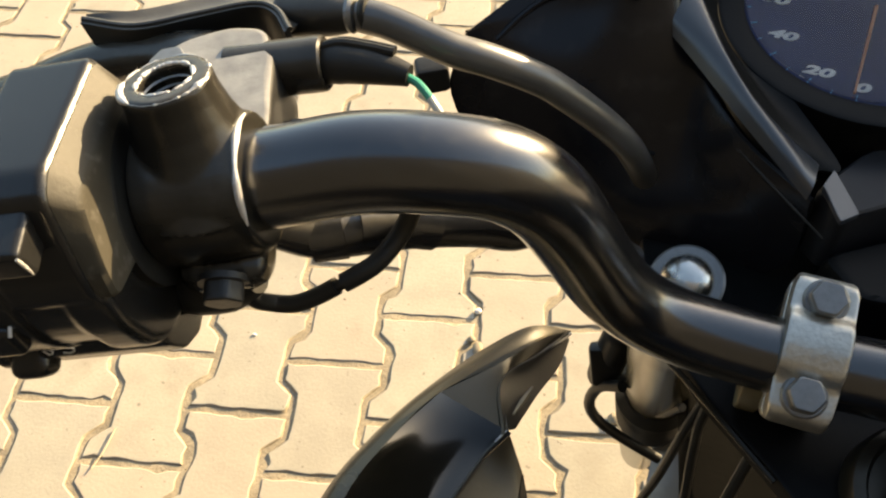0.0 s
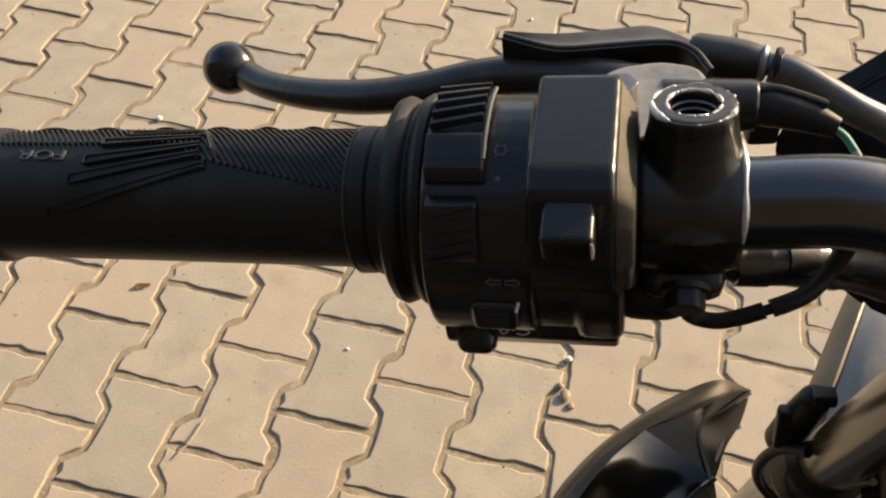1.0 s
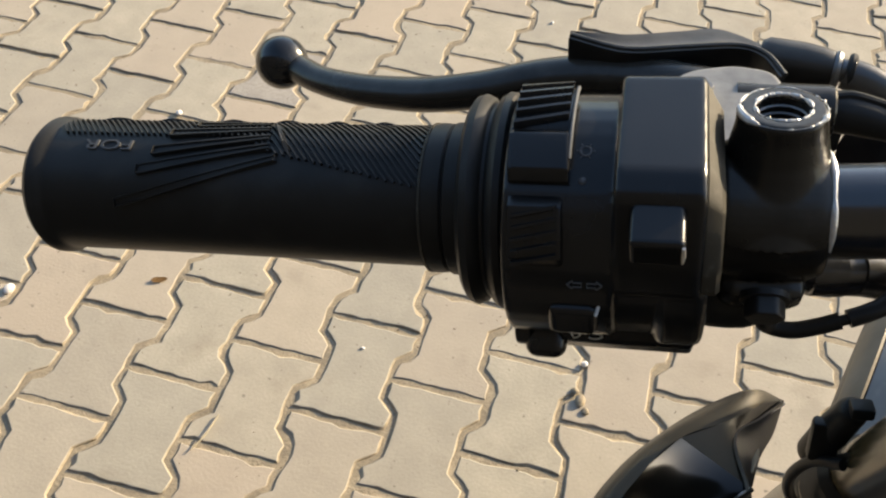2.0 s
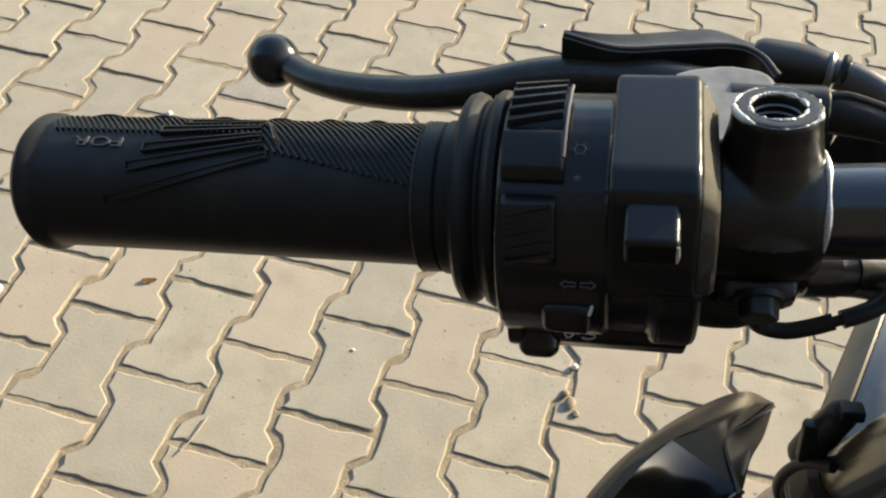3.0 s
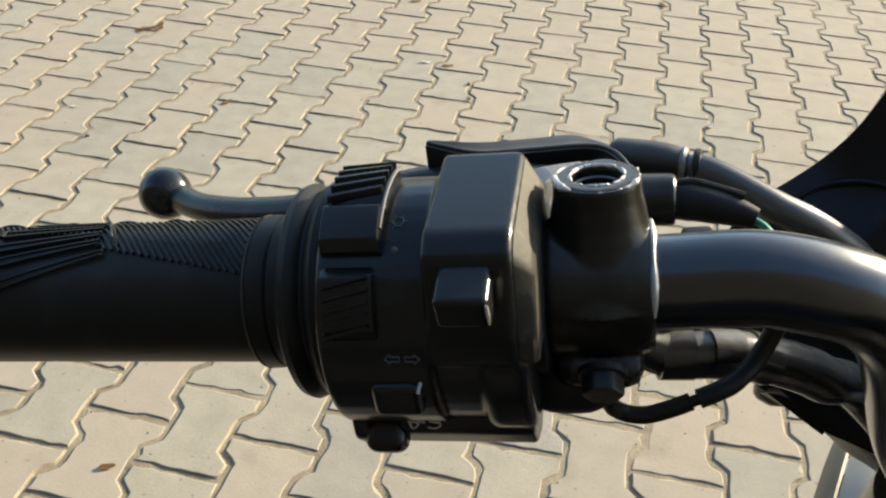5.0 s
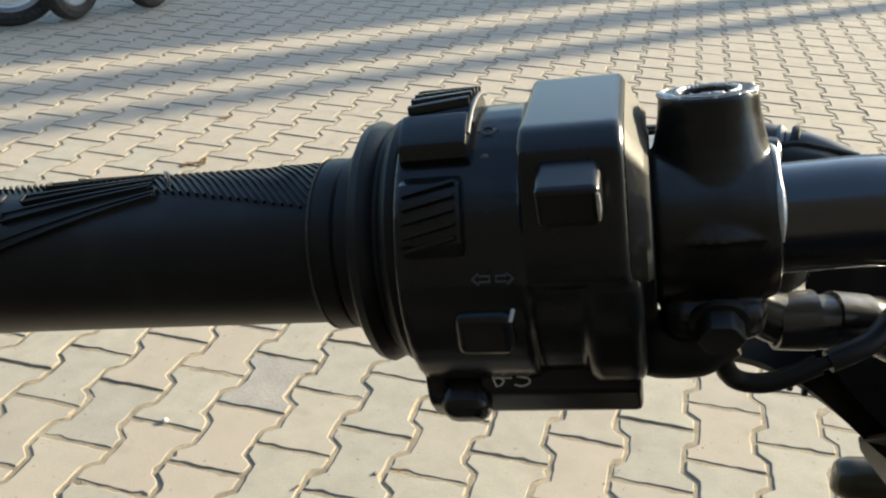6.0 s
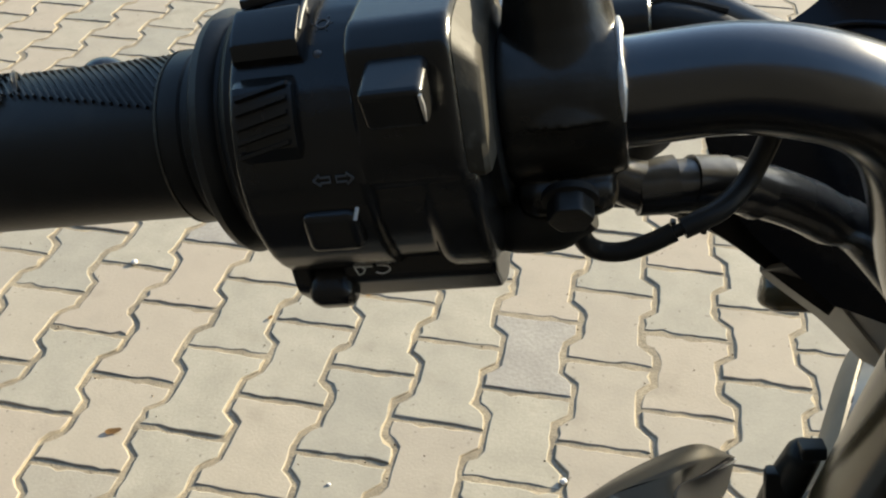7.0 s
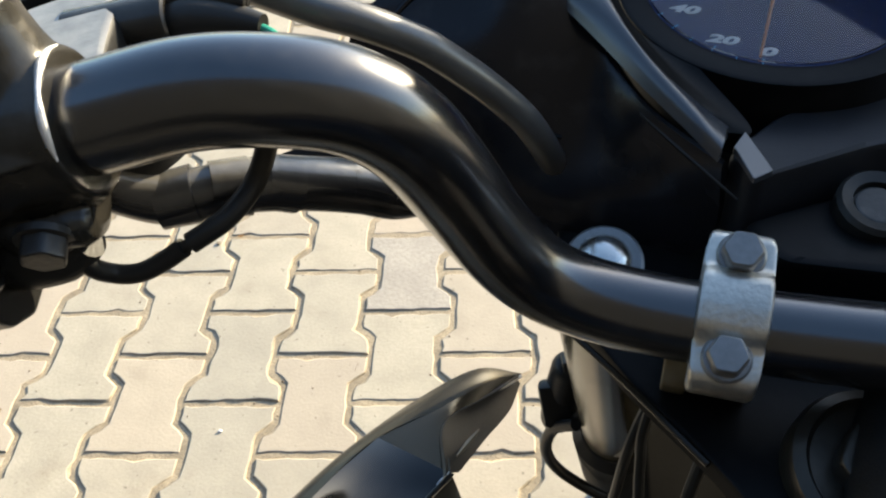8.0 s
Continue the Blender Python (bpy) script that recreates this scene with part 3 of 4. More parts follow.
cable = bikepart("clutch_cable", sweep([MM @ Vector((173, 71, -10.4)), MM @ Vector((181, 68.5, -12.8)), (0.8105, -0.5715, 1.0870), (0.8219, -0.5702, 1.0823), (0.8352, -0.5662, 1.0735), (0.8426, -0.5637, 1.0668),
        (0.855, -0.559, 1.053), (0.866, -0.553, 1.037), (0.874, -0.545, 1.018), (0.880, -0.535, 0.998)], 0.0048, n=24), CABLEM, None, "thick black clutch cable sleeve")
adjuster = frame_at((168.5, 72.5, -10), (1, -0.22, -0.03), (0, 0, 1))
bikepart("adjuster_boot", on_bar(moved(revolve([(-20, 5.6), (-18, 6.8), (-8, 6.7), (-3, 6.2), (0.4, 5.5), (1.4, 4.9), (1.6, 3.0)], 40), adjuster)), COVERM, cable, "smooth black rubber boot over the adjuster")
bikepart("ferrule", on_bar(moved(revolve([(0.8, 3), (1.2, 5.4), (2.2, 5.6), (3.2, 5.0), (3.6, 3.4), (5.2, 3.3)], 32), adjuster)), STEEL, cable, "bright steel ferrule")
bikepart("cable_stop", on_bar(moved(revolve([(4.6, 2.4), (5.0, 5.0), (6.0, 5.5), (7.0, 5.2), (7.4, 4.4)], 32), adjuster)), RUBBER, cable)

# wire loop and taped harness under the bar
loop_line = [(148, -9, -21), (148, -10.4, -28), (150.7, -8.5, -33.4), (156.3, -8.6, -34.4), (162.5, -8, -32.9), (168.7, -7.2, -30.6), (174, -5.6, -29.2), (178.5, -3, -28.3), (184, 2.7, -26.0), (188, 7, -21.5), (192, 11, -14)]
loop = bikepart("wire_loop", on_bar(sweep(loop_line, 1.45, n=14)), RUBBER, None, "thin black wire looping below the bar")
bikepart("sleeve", on_bar(sweep(loop_line[:5] + [(167.6, -7.3, -30.9)], 2.25, n=16)), RUBBER, loop)
bikepart("sleeve", on_bar(sweep([(169.4, -7.05, -30.35)] + loop_line[6:], 2.45, n=16)), RUBBER, loop)
bikepart("wire_boot", on_bar(sweep([(127, -5, -24), (135, -7.5, -24.5), (143, -8, -24.5), (150, -8, -22)], [6.5, 7.5, 7.0, 5], n=18)), RUBBER, loop, "black rubber wire boot")
harness_line = [(150, 6, -20), (160, 7, -27), (169, 8.2, -29.5), (179.6, 11, -32), (190, 16.6, -39), (200.5, 23, -48.5), (207.4, 27, -56), (216, 36, -66), (226, 45, -84), (240, 54, -110)]
harness = bikepart("taped_harness", on_bar(sweep(harness_line, [5, 6, 6.2, 6.4, 6.6, 6.8, 6.8, 6.5, 6, 5.5], n=28, step=8)), TAPE, None, "wiring harness wrapped in wrinkled black tape")
dense = curve_points(harness_line, 8)
for j in (13, 22, 29, 40):
    c, d = dense[j], (dense[j + 1] - dense[j - 1]).normalized()
    bikepart("tape_turn", on_bar(moved(revolve([(-5.6, 5.6), (-5.5, 6.45), (0, 6.75), (3.2, 6.9), (3.4, 5.8)], 28, False), frame_at(c, d + Vector((0, 0.12 * math.sin(j), 0.1 * math.cos(j))), (0, 0.3, 1)))), TAPE, harness)

# bar clamp
C0 = Vector((0.9188, -0.6185, 1.0195))
fwd, lat = Vector((0.220, 0.849, 0.480)), Vector((0.966, -0.259, 0.017))
CL = frame_at(C0, lat, lat.cross(fwd))
CLM = CL @ Matrix.Scale(0.001, 4)


def clamp_half(outline, x0, x1, r):
    """A clamp half in millimetres: its sides draw in a little towards the ends."""
    bm = prism(outline, x0, x1, r, 1.6)
    for v in bm.verts:
        v.co.x *= 1.0 - 0.10 * (v.co.y / 22) ** 2
    return moved(bm, CLM)


clamp = bikepart("bar_clamp", clamp_half([(-22, -3), (-22.8, 4), (-20.5, 9), (-10.5, 9.6), (-7.5, 13.4), (0, 14.8), (7.5, 13.4), (10.5, 9.6), (20, 9), (22.2, 4), (21.5, -3)], -9.2, 9.2, 2.6),
                 ALU, None, "dusty cast aluminium handlebar clamp")
for side in (-1, 1):
    bikepart("clamp_bolt", moved(joined(hexhead(5.6, 6.4, 0.2), moved(revolve([(-0.5, 3), (-0.5, 6.4), (0.7, 6.4), (1.3, 5.8), (1.4, 3)], 36), UPX)), CLM @ Matrix.Translation((0, side * 13.9, 9.4))), STEEL, clamp, "dull zinc flange bolt")
bikepart("lower_clamp", clamp_half([(-22, -3.6), (22, -3.6), (20, -11), (-20.5, -11)], -9.4, 9.4, 2.0), ALU, clamp)
bikepart("riser", moved(prism([(-20, -11.5), (17, -11.5), (13, -46), (-16, -46)], -8.8, 8.8, 3, 1.2), CLM), MATT, clamp)
# sunlit side of the riser, its light given as a tan colour
bikepart("riser_web", moved(prism([(-9, -4), (2, -4), (0, -30), (-20, -30), (-19.5, -12)], -15, -8, 2.5, 1.2), CLM), SUNLITRISER, clamp, "riser web in dusty tan, as the sun lights it")

# top yoke, fork and steering nut
yoke = bikepart("top_yoke", slab([(0.878, -0.572), (0.884, -0.5975), (0.895, -0.618), (0.914, -0.645), (0.94, -0.69), (0.99, -0.72), (1.03, -0.70), (1.04, -0.56), (0.98, -0.49), (0.90, -0.50), (0.878, -0.53)],
        0.983, 0.990, 0.002, 0.006), MATT, None, "black top yoke plate")
bikepart("edge_strip", sweep([(0.8805, -0.600, 0.9895), (0.895, -0.6195, 0.9895), (0.913, -0.6455, 0.9895)], 0.0011, n=8), SHROUD, yoke)
cap = axis_at((0.8904, -0.5794, 0.9995), (-0.14, -0.31, 0.71))
fork_cap = bikepart("fork_cap", moved(revolve([(-0.014, 0.0120), (-0.0005, 0.0120), (0, 0.0126), (0.0022, 0.0126), (0.0028, 0.0118), (0.0028, 0.0095)], 48), cap @ UPX), STEEL, yoke, "dull steel fork cap washer")
bikepart("dome", moved(revolve([(0.002, 0.0092), (0.0042, 0.0088), (0.0066, 0.0070), (0.0080, 0.0043), (0.0085, 0.0005)], 48), cap @ UPX), CHROME, fork_cap, "shiny domed fork cap")
top, foot = Vector((0.8934, -0.5700, 0.985)), Vector((0.992, -0.268, 0.29))
fork = bikepart("fork_leg", sweep([top.lerp(foot, 0.022), top.lerp(foot, 0.2), top.lerp(foot, 0.4), top.lerp(foot, 0.44), top.lerp(foot, 0.45), top.lerp(foot, 0.7), foot], [0.0195, 0.0195, 0.0195, 0.0195, 0.025, 0.025, 0.022], n=32), FORKM, None, "dark shiny fork leg")
bikepart("fork_boot", sweep([top.lerp(foot, 0.345 + 0.0085 * j) for j in range(22)], [0.0205 if j in (0, 21) else (0.0262 if j % 2 else 0.0235) for j in range(22)], n=28, step=3), RUBBER, fork, "ribbed black rubber fork boot")
far_top = top + lat * 0.19
bikepart("fork_leg", sweep([far_top, far_top.lerp(foot + lat * 0.17, 0.45), far_top.lerp(foot + lat * 0.17, 0.47), foot + lat * 0.17], [0.0195, 0.0195, 0.025, 0.022], n=24), FORKM, None, "dark shiny fork leg")
nut = axis_at((0.9545, -0.650, 0.990), (0.05, -0.2, 0.97))
bikepart("steering_nut", joined(moved(revolve([(-0.004, 0.010), (-0.004, 0.0235), (0.004, 0.0235), (0.0065, 0.0225), (0.008, 0.0195), (0.006, 0.0180), (0.005, 0.006)], 56), nut @ UPX),
         moved(hexhead(0.013, 0.012), nut)), BRONZED, yoke, "tarnished steering stem nut")
pad = bmesh.new()
bmesh.ops.create_uvsphere(pad, u_segments=48, v_segments=24, radius=1)
pad = moved(pad, Matrix.LocRotScale((1.054, -0.712, 0.998), None, (0.1188, 0.150, 0.056)))
tank_cover = bikepart("tank_cover", pad, VINYL, None, "black stitched vinyl tank cover")
for j in range(40):
    a = radians(170 + j * 2.2)
    c = Vector((1.054 + 0.1188 * 0.955 * math.cos(a), -0.712 + 0.150 * 0.955 * math.sin(a), 0.998 + 0.056 * 0.297 + 0.0004))
    d = Vector((-0.1188 * math.sin(a), 0.150 * math.cos(a), 0)).normalized()
    bikepart("stitch", sweep([c - d * 0.0017, c + Vector((0, 0, 0.0003)), c + d * 0.0017], 0.0004, n=6, step=2), STITCH, tank_cover)

def body(sections, n=32):
    """A closed shell through oval sections: centre, side vector, up vector."""
    bm, loops = bmesh.new(), []
    line = [curve_points([sec[i] for sec in sections], 5) for i in range(3)]
    for c, side, up in zip(*line):
        loops.append([bm.verts.new(c + side * math.copysign(abs(math.cos(a)) ** 0.75, math.cos(a)) + up * math.copysign(abs(math.sin(a)) ** 0.75, math.sin(a)))
                      for a in (2 * math.pi * j / n for j in range(n))])
    return bridge(bm, loops)


# tank, saddle and engine lie out of view; they darken reflections and shade ground
back, upward = -Vector((0.29, 0.955, 0)).normalized(), Vector((-0.14, 0.04, 0.99))
tank_front = Vector((0.985, -0.73, 0.92))
bikepart("fuel_tank", body([(tank_front + back * d + upward * h, lat * w, upward * k) for d, h, w, k in
         ((0, 0, 0.05, 0.04), (0.02, 0, 0.09, 0.07), (0.12, 0.01, 0.12, 0.10), (0.25, 0.01, 0.13, 0.11), (0.38, -0.02, 0.10, 0.09), (0.46, -0.05, 0.06, 0.05), (0.47, -0.05, 0.03, 0.02))]), COWL, None, "dark glossy fuel tank")
bikepart("seat", body([(tank_front + back * d + upward * h, lat * w, upward * k) for d, h, w, k in
         ((0.44, -0.09, 0.05, 0.03), (0.48, -0.09, 0.09, 0.045), (0.65, -0.11, 0.13, 0.05), (0.85, -0.09, 0.13, 0.05), (1.15, -0.04, 0.10, 0.045), (1.2, -0.04, 0.05, 0.02))]), VINYL, None, "black vinyl saddle")

# enlarged so that its shadow darkens the ground behind
crank = tank_front + back * 0.14 + Vector((0.04, 0, -0.56))
engine = bikepart("engine", moved(joined(box(0.28, 0.66, 0.34, 0.06, 3), moved(box(0.15, 0.16, 0.24, 0.02, 2), Matrix.Translation((0, 0.06, 0.2)))), frame_at(crank, lat, (0, 0, 1))), FLATBLACK, None, "black engine block below the tank, enlarged to shade the ground")
for j in range(6):
    bikepart("cooling_fin", moved(box(0.19, 0.20, 0.006, 0.002, 1), frame_at(crank + Vector((0, 0, 0.16 + j * 0.022)) - back * 0.06, lat, (0, 0, 1))), PERCH, engine)

# cables and connector beside the fork
plug = bikepart("connector", joined(sweep([(0.8965, -0.4720, 0.818), (0.8960, -0.4705, 0.812), (0.8940, -0.4680, 0.785), (0.8925, -0.4660, 0.758), (0.8930, -0.4650, 0.748)], [0.004, 0.0092, 0.0105, 0.0102, 0.004], n=20),
         moved(box(0.017, 0.010, 0.030, 0.003, 2), frame_at((0.890, -0.474, 0.783), (0.98, 0.0, 0.16), (0.1, 0.25, 0.95)))), RUBBER, None, "black plastic wiring connector")
bikepart("clip", moved(box(0.013, 0.012, 0.008, 0.002, 2), frame_at((0.898, -0.474, 0.820), (0.98, 0.1, 0.16), (0.1, 0.3, 0.95))), RUBBER, plug)
bikepart("hose_loop", sweep([(0.900, -0.490, 0.785), (0.889, -0.479, 0.765), (0.886, -0.473, 0.735), (0.895, -0.468, 0.705), (0.915, -0.470, 0.685), (0.94, -0.475, 0.67)], 0.0036, n=16), RUBBER, None, "black rubber hose beside the fork")
bikepart("hose_loop", sweep([(0.905, -0.490, 0.80), (0.900, -0.478, 0.772), (0.905, -0.468, 0.755), (0.915, -0.475, 0.745), (0.925, -0.492, 0.76), (0.93, -0.51, 0.80)], 0.0024, n=10), RUBBER, None, "thin black brake hose")
for pts, r, mat in (([(0.930, -0.560, 0.975), (0.912, -0.583, 0.925), (0.911, -0.588, 0.900), (0.912, -0.596, 0.870), (0.915, -0.61, 0.80)], 0.0022, RUBBER),
                    ([(0.935, -0.555, 0.96), (0.910, -0.580, 0.915), (0.905, -0.577, 0.850), (0.900, -0.575, 0.800), (0.90, -0.58, 0.74)], 0.0022, RUBBER),
                    ([(0.945, -0.575, 0.96), (0.928, -0.60, 0.90), (0.922, -0.61, 0.84), (0.92, -0.62, 0.78)], 0.0026, RUBBER),
                    ([(0.955, -0.59, 0.95), (0.945, -0.62, 0.90), (0.938, -0.635, 0.85), (0.93, -0.65, 0.80)], 0.0035, RUBBER)):
    bikepart("control_cable", sweep(pts, r, n=10), mat, None, "dusty control cable below the yoke")
# flat black plate added to fill the dark beside the fork
bikepart("lower_yoke", slab([(0.931, -0.44), (0.933, -0.50), (0.929, -0.56), (0.94, -0.60), (1.00, -0.62), (1.10, -0.60), (1.14, -0.50), (1.10, -0.42), (1.00, -0.40)], 0.775, 0.80, 0.003, 0.008), FLATBLACK, None, "black lower yoke plate filling the dark gap")
bikepart("horn", moved(joined(revolve([(-0.02, 0.01), (-0.018, 0.034), (0.0, 0.040), (0.008, 0.036), (0.010, 0.008)], 40)), axis_at((0.985, -0.43, 0.735), (-0.2, -0.5, 0.3)) @ UPX), RUBBER, None, "round black horn below the yoke")
bikepart("frame_tube", sweep([(1.00, -0.60, 0.95), (1.00, -0.66, 0.82), (1.01, -0.72, 0.66), (1.03, -0.80, 0.50), (1.06, -0.95, 0.42)], 0.02, n=16), PERCH, None, "black frame downtube")

# front wheel and mudguard
hub = Vector((1.072, -0.29, 0.303))
wheel_frame = frame_at(hub, (0.945, -0.295, 0.14), (0, 0, 1))
front_wheel = bikepart("front_wheel", moved(revolve([(-0.02, 0.21), (-0.03, 0.232), (-0.018, 0.224), (0.018, 0.224), (0.03, 0.232), (0.02, 0.21)], 64), wheel_frame), PERCH, None, "black front wheel")
tread = revolve([(-0.028, 0.232), (-0.042, 0.262), (-0.032, 0.288), (-0.012, 0.300), (0.012, 0.300), (0.032, 0.288), (0.042, 0.262), (0.028, 0.232)], 144)
for v in tread.verts:
    if abs(v.co.x) > 0.03 and math.hypot(v.co.y, v.co.z) > 0.255 and int(math.degrees(math.atan2(v.co.z, v.co.y)) / 2.5 + 200) % 3:
        v.co.x *= 0.93
bikepart("tyre", moved(tread, wheel_frame), TYRE, front_wheel)
for j in range(5):
    a = 2 * math.pi * j / 5
    bikepart("spoke", moved(sweep([(0, 0.02 * math.cos(a), 0.02 * math.sin(a)), (0, 0.12 * math.cos(a), 0.12 * math.sin(a)), (0, 0.217 * math.cos(a), 0.217 * math.sin(a))], 0.011, n=10), wheel_frame), PERCH, front_wheel)
bikepart("axle", moved(revolve([(-0.095, 0.012), (-0.05, 0.03), (0.05, 0.03), (0.095, 0.012)], 24), wheel_frame), STEEL, front_wheel)
def guard_line(u, r, a0, a1, n=8, sag=0.0):
    """A line over the wheel at u metres aside; sag: how far its middle hangs towards the hub."""
    out = []
    for i in range(n):
        t = i / (n - 1)
        a, q = radians(a0 + (a1 - a0) * t), r - sag * math.sin(math.pi * t) ** 0.8
        out.append(wheel_frame @ Vector((u, q * math.cos(a), q * math.sin(a))))
    return out


guard = bikepart("mudguard", patch([guard_line(u, r, 20, 145) for u, r in ((-0.034, 0.331), (-0.018, 0.338), (0, 0.340), (0.018, 0.338), (0.034, 0.331), (0.046, 0.314))], 0.003), GUARDM, None, "silver-grey glossy front mudguard")
# tan shoulder and dark skirt carry this side's light and shade in colour
bikepart("guard_shoulder", patch([guard_line(u, r, 20, 112) for u, r in ((-0.051, 0.300), (-0.0495, 0.308), (-0.044, 0.320), (-0.035, 0.331))], 0.003), PALETAN, guard, "dusty shoulder, tan for the light on it")
bikepart("guard_skirt", patch([guard_line(-0.051, 0.301, 22, 110), guard_line(-0.053, 0.294, 22, 110, sag=0.022), guard_line(-0.054, 0.290, 22, 110, sag=0.042)], 0.003), BROWNP, guard, "side skirt coloured dark brown for its shaded side")
bikepart("bolt", moved(hexhead(0.007, 0.006), axis_at(wheel_frame @ Vector((-0.055, 0.287 * math.cos(radians(104)), 0.287 * math.sin(radians(104)))), (-1, 0.2, 0.3))), CHROME, guard, "bright bolt")

# tank shroud
rim = [(0.8715, -0.4393, 0.7656), (0.8460, -0.4540, 0.7890), (0.8164, -0.4840, 0.8035), (0.7881, -0.5230, 0.8205), (0.7660, -0.5620, 0.8370), (0.7509, -0.6070, 0.8590), (0.7420, -0.6840, 0.8910), (0.7430, -0.8040, 0.9260)]
brow = [(0.8716, -0.4400, 0.7660), (0.8533, -0.4610, 0.7865), (0.8270, -0.4970, 0.8105), (0.7978, -0.5280, 0.8285), (0.7780, -0.5640, 0.8440), (0.7625, -0.6090, 0.8650), (0.7560, -0.6940, 0.9030), (0.7580, -0.8140, 0.9410)]
inside = [(0.8718, -0.4411, 0.7650), (0.8519, -0.4720, 0.7860), (0.8316, -0.5070, 0.8120), (0.8344, -0.5500, 0.8320), (0.8227, -0.5629, 0.8300), (0.8095, -0.5892, 0.8360), (0.7877, -0.6275, 0.8460), (0.7711, -0.6694, 0.8620)]


def between(a, b, f, lift=(0, 0, 0), k0=0):
    """A line between two lines, raised by lift past the first k0 points."""
    return [tuple(Vector(p).lerp(Vector(q), f) + Vector(lift) * (min(1.0, max(0, i - k0) / 2))) for i, (p, q) in enumerate(zip(a, b))]


neck = [brow[:4], between(brow, inside, 0.5)[:4], inside[:4]]
shroud = bikepart("tank_shroud", joined(patch([rim, between(rim, brow, 0.5, (-0.0012, 0.001, 0.0012)), brow], 0.002), patch(neck, 0.002)), SHROUD, None, "dusty satin black tank shroud ending in a pointed fin", 40)
# same skin as the shroud, coloured darker for the dark it reflects
bikepart("shroud_flank", patch([brow[3:], between(brow, inside, 0.3, (0.001, 0.002, -0.0060), 3)[3:], between(brow, inside, 0.7, (0.001, 0.002, -0.0060), 3)[3:], inside[3:]], 0.002), GLOSSF, shroud, "glossy black hollow flank", 40)
# pale line in place of the lit streak along the fin's edge
bikepart("scuffed_edge", sweep([Vector(inside[0]).lerp(Vector(inside[1]), f) + Vector((0.0004, 0, 0.0006)) for f in (0.05, 0.35, 0.7, 1.0)], [0.0011, 0.0013, 0.0008, 0.0002], n=6), WORNGLINT, shroud, "pale streak along the fin's lit edge")
under = [(0.8712, -0.4440, 0.7620), (0.8640, -0.4700, 0.7700), (0.8510, -0.5020, 0.7900), (0.8385, -0.5420, 0.8210)]
bikepart("fin_return", patch([[Vector(q) + Vector((-0.0016, -0.0044, 0.0050)) for q in inside[:4]], [Vector(a).lerp(Vector(b), 0.5) + Vector((-0.0030, -0.0020, 0.0040)) for a, b in zip(inside, under)], under], 0.0016), RUBBER, shroud, "dark inner return of the fin")
bikepart("pale_lip", sweep([Vector(under[2]).lerp(Vector(under[3]), f) + Vector((-0.0040, -0.0020, 0.0100)) for f in (-0.0020, 0.3960, 0.8060)], [0.0008, 0.0018, 0.0006], n=6), PALETAN, shroud, "pale tan strip inside the fin")
seam = [Vector(q) + Vector((0.0008, -0.0006, 0.0006)) for q in inside[3:7]]
bikepart("panel_joint", sweep(seam, 0.0013, n=8), RUBBER, shroud)
# pale line in place of the glint on the seam
bikepart("bright_edge", sweep([seam[0].lerp(seam[1], f) + Vector((-0.0012, 0.0002, 0.0012)) for f in (0.0, 0.3, 0.5)], [0.0002, 0.0007, 0.0003], n=6), WORNGLINT, shroud, "pale glint along the seam")
low_a = [Vector(q) + Vector((0.0012, -0.0012, -0.002)) for q in inside[3:7]]
low_b = [(0.8430, -0.5630, 0.8140), (0.8400, -0.5850, 0.8130), (0.8330, -0.6150, 0.8170), (0.815, -0.66, 0.83)]
low_c = [(0.8510, -0.5840, 0.7860), (0.8540, -0.6050, 0.7860), (0.8540, -0.6400, 0.7900), (0.84, -0.69, 0.80)]
bikepart("side_panel", patch([low_a, low_b], 0.0025), DUSTYPANEL, shroud, "dusty brown lower panel")
bikepart("panel_edge", patch([[Vector(q) + Vector((0.0006, -0.0006, -0.0006)) for q in low_b], low_c], 0.0025), RUBBER, shroud, "black panel edge")

# cowl, headlight bracket and indicator
gauge_frame = axis_at((0.9548, -0.4894, 1.0453), (-0.02, -0.10, 0.99), (0.955, -0.29, 0.0))
cowl = bikepart("cockpit_cowl", patch([
    [(0.8120, -0.5220, 1.0560), (0.8380, -0.5020, 1.0700), (0.8520, -0.4940, 1.0920), (0.8720, -0.4700, 1.1350), (0.8820, -0.4620, 1.1380)],
    [(0.8112, -0.5222, 1.0552), (0.8470, -0.5120, 1.0590), (0.8660, -0.5030, 1.0770), (0.8860, -0.4800, 1.1050), (0.8890, -0.4740, 1.0980)],
    [(0.8100, -0.5225, 1.0500), (0.8470, -0.5300, 1.0420), (0.8700, -0.5200, 1.0530), (0.8820, -0.5060, 1.0640), (0.8860, -0.4950, 1.0580)],
    [(0.8060, -0.5245, 1.0300), (0.8500, -0.5400, 1.0140), (0.8849, -0.5362, 1.0212), (0.8928, -0.5243, 1.0420), (0.8968, -0.5173, 1.0380)],
    [(0.8240, -0.5350, 1.0000), (0.8700, -0.5500, 0.9950), (0.9029, -0.5542, 1.0111), (0.9048, -0.5453, 1.0343), (0.9098, -0.5403, 1.0283)],
    [(0.8600, -0.5450, 0.9750), (0.8950, -0.5560, 0.9750), (0.9239, -0.5681, 0.9961), (0.9243, -0.5683, 1.0303), (0.9298, -0.5623, 1.0203)]], 0.003), COWL, None, "glossy dark cockpit cowl")
bikepart("panel_crease", sweep([(0.8215, -0.5215, 1.0525), (0.830, -0.5155, 1.0590), (0.8395, -0.5115, 1.0640), (0.853, -0.509, 1.0655), (0.868, -0.5145, 1.0665)], 0.0011, n=8), COWL, cowl)
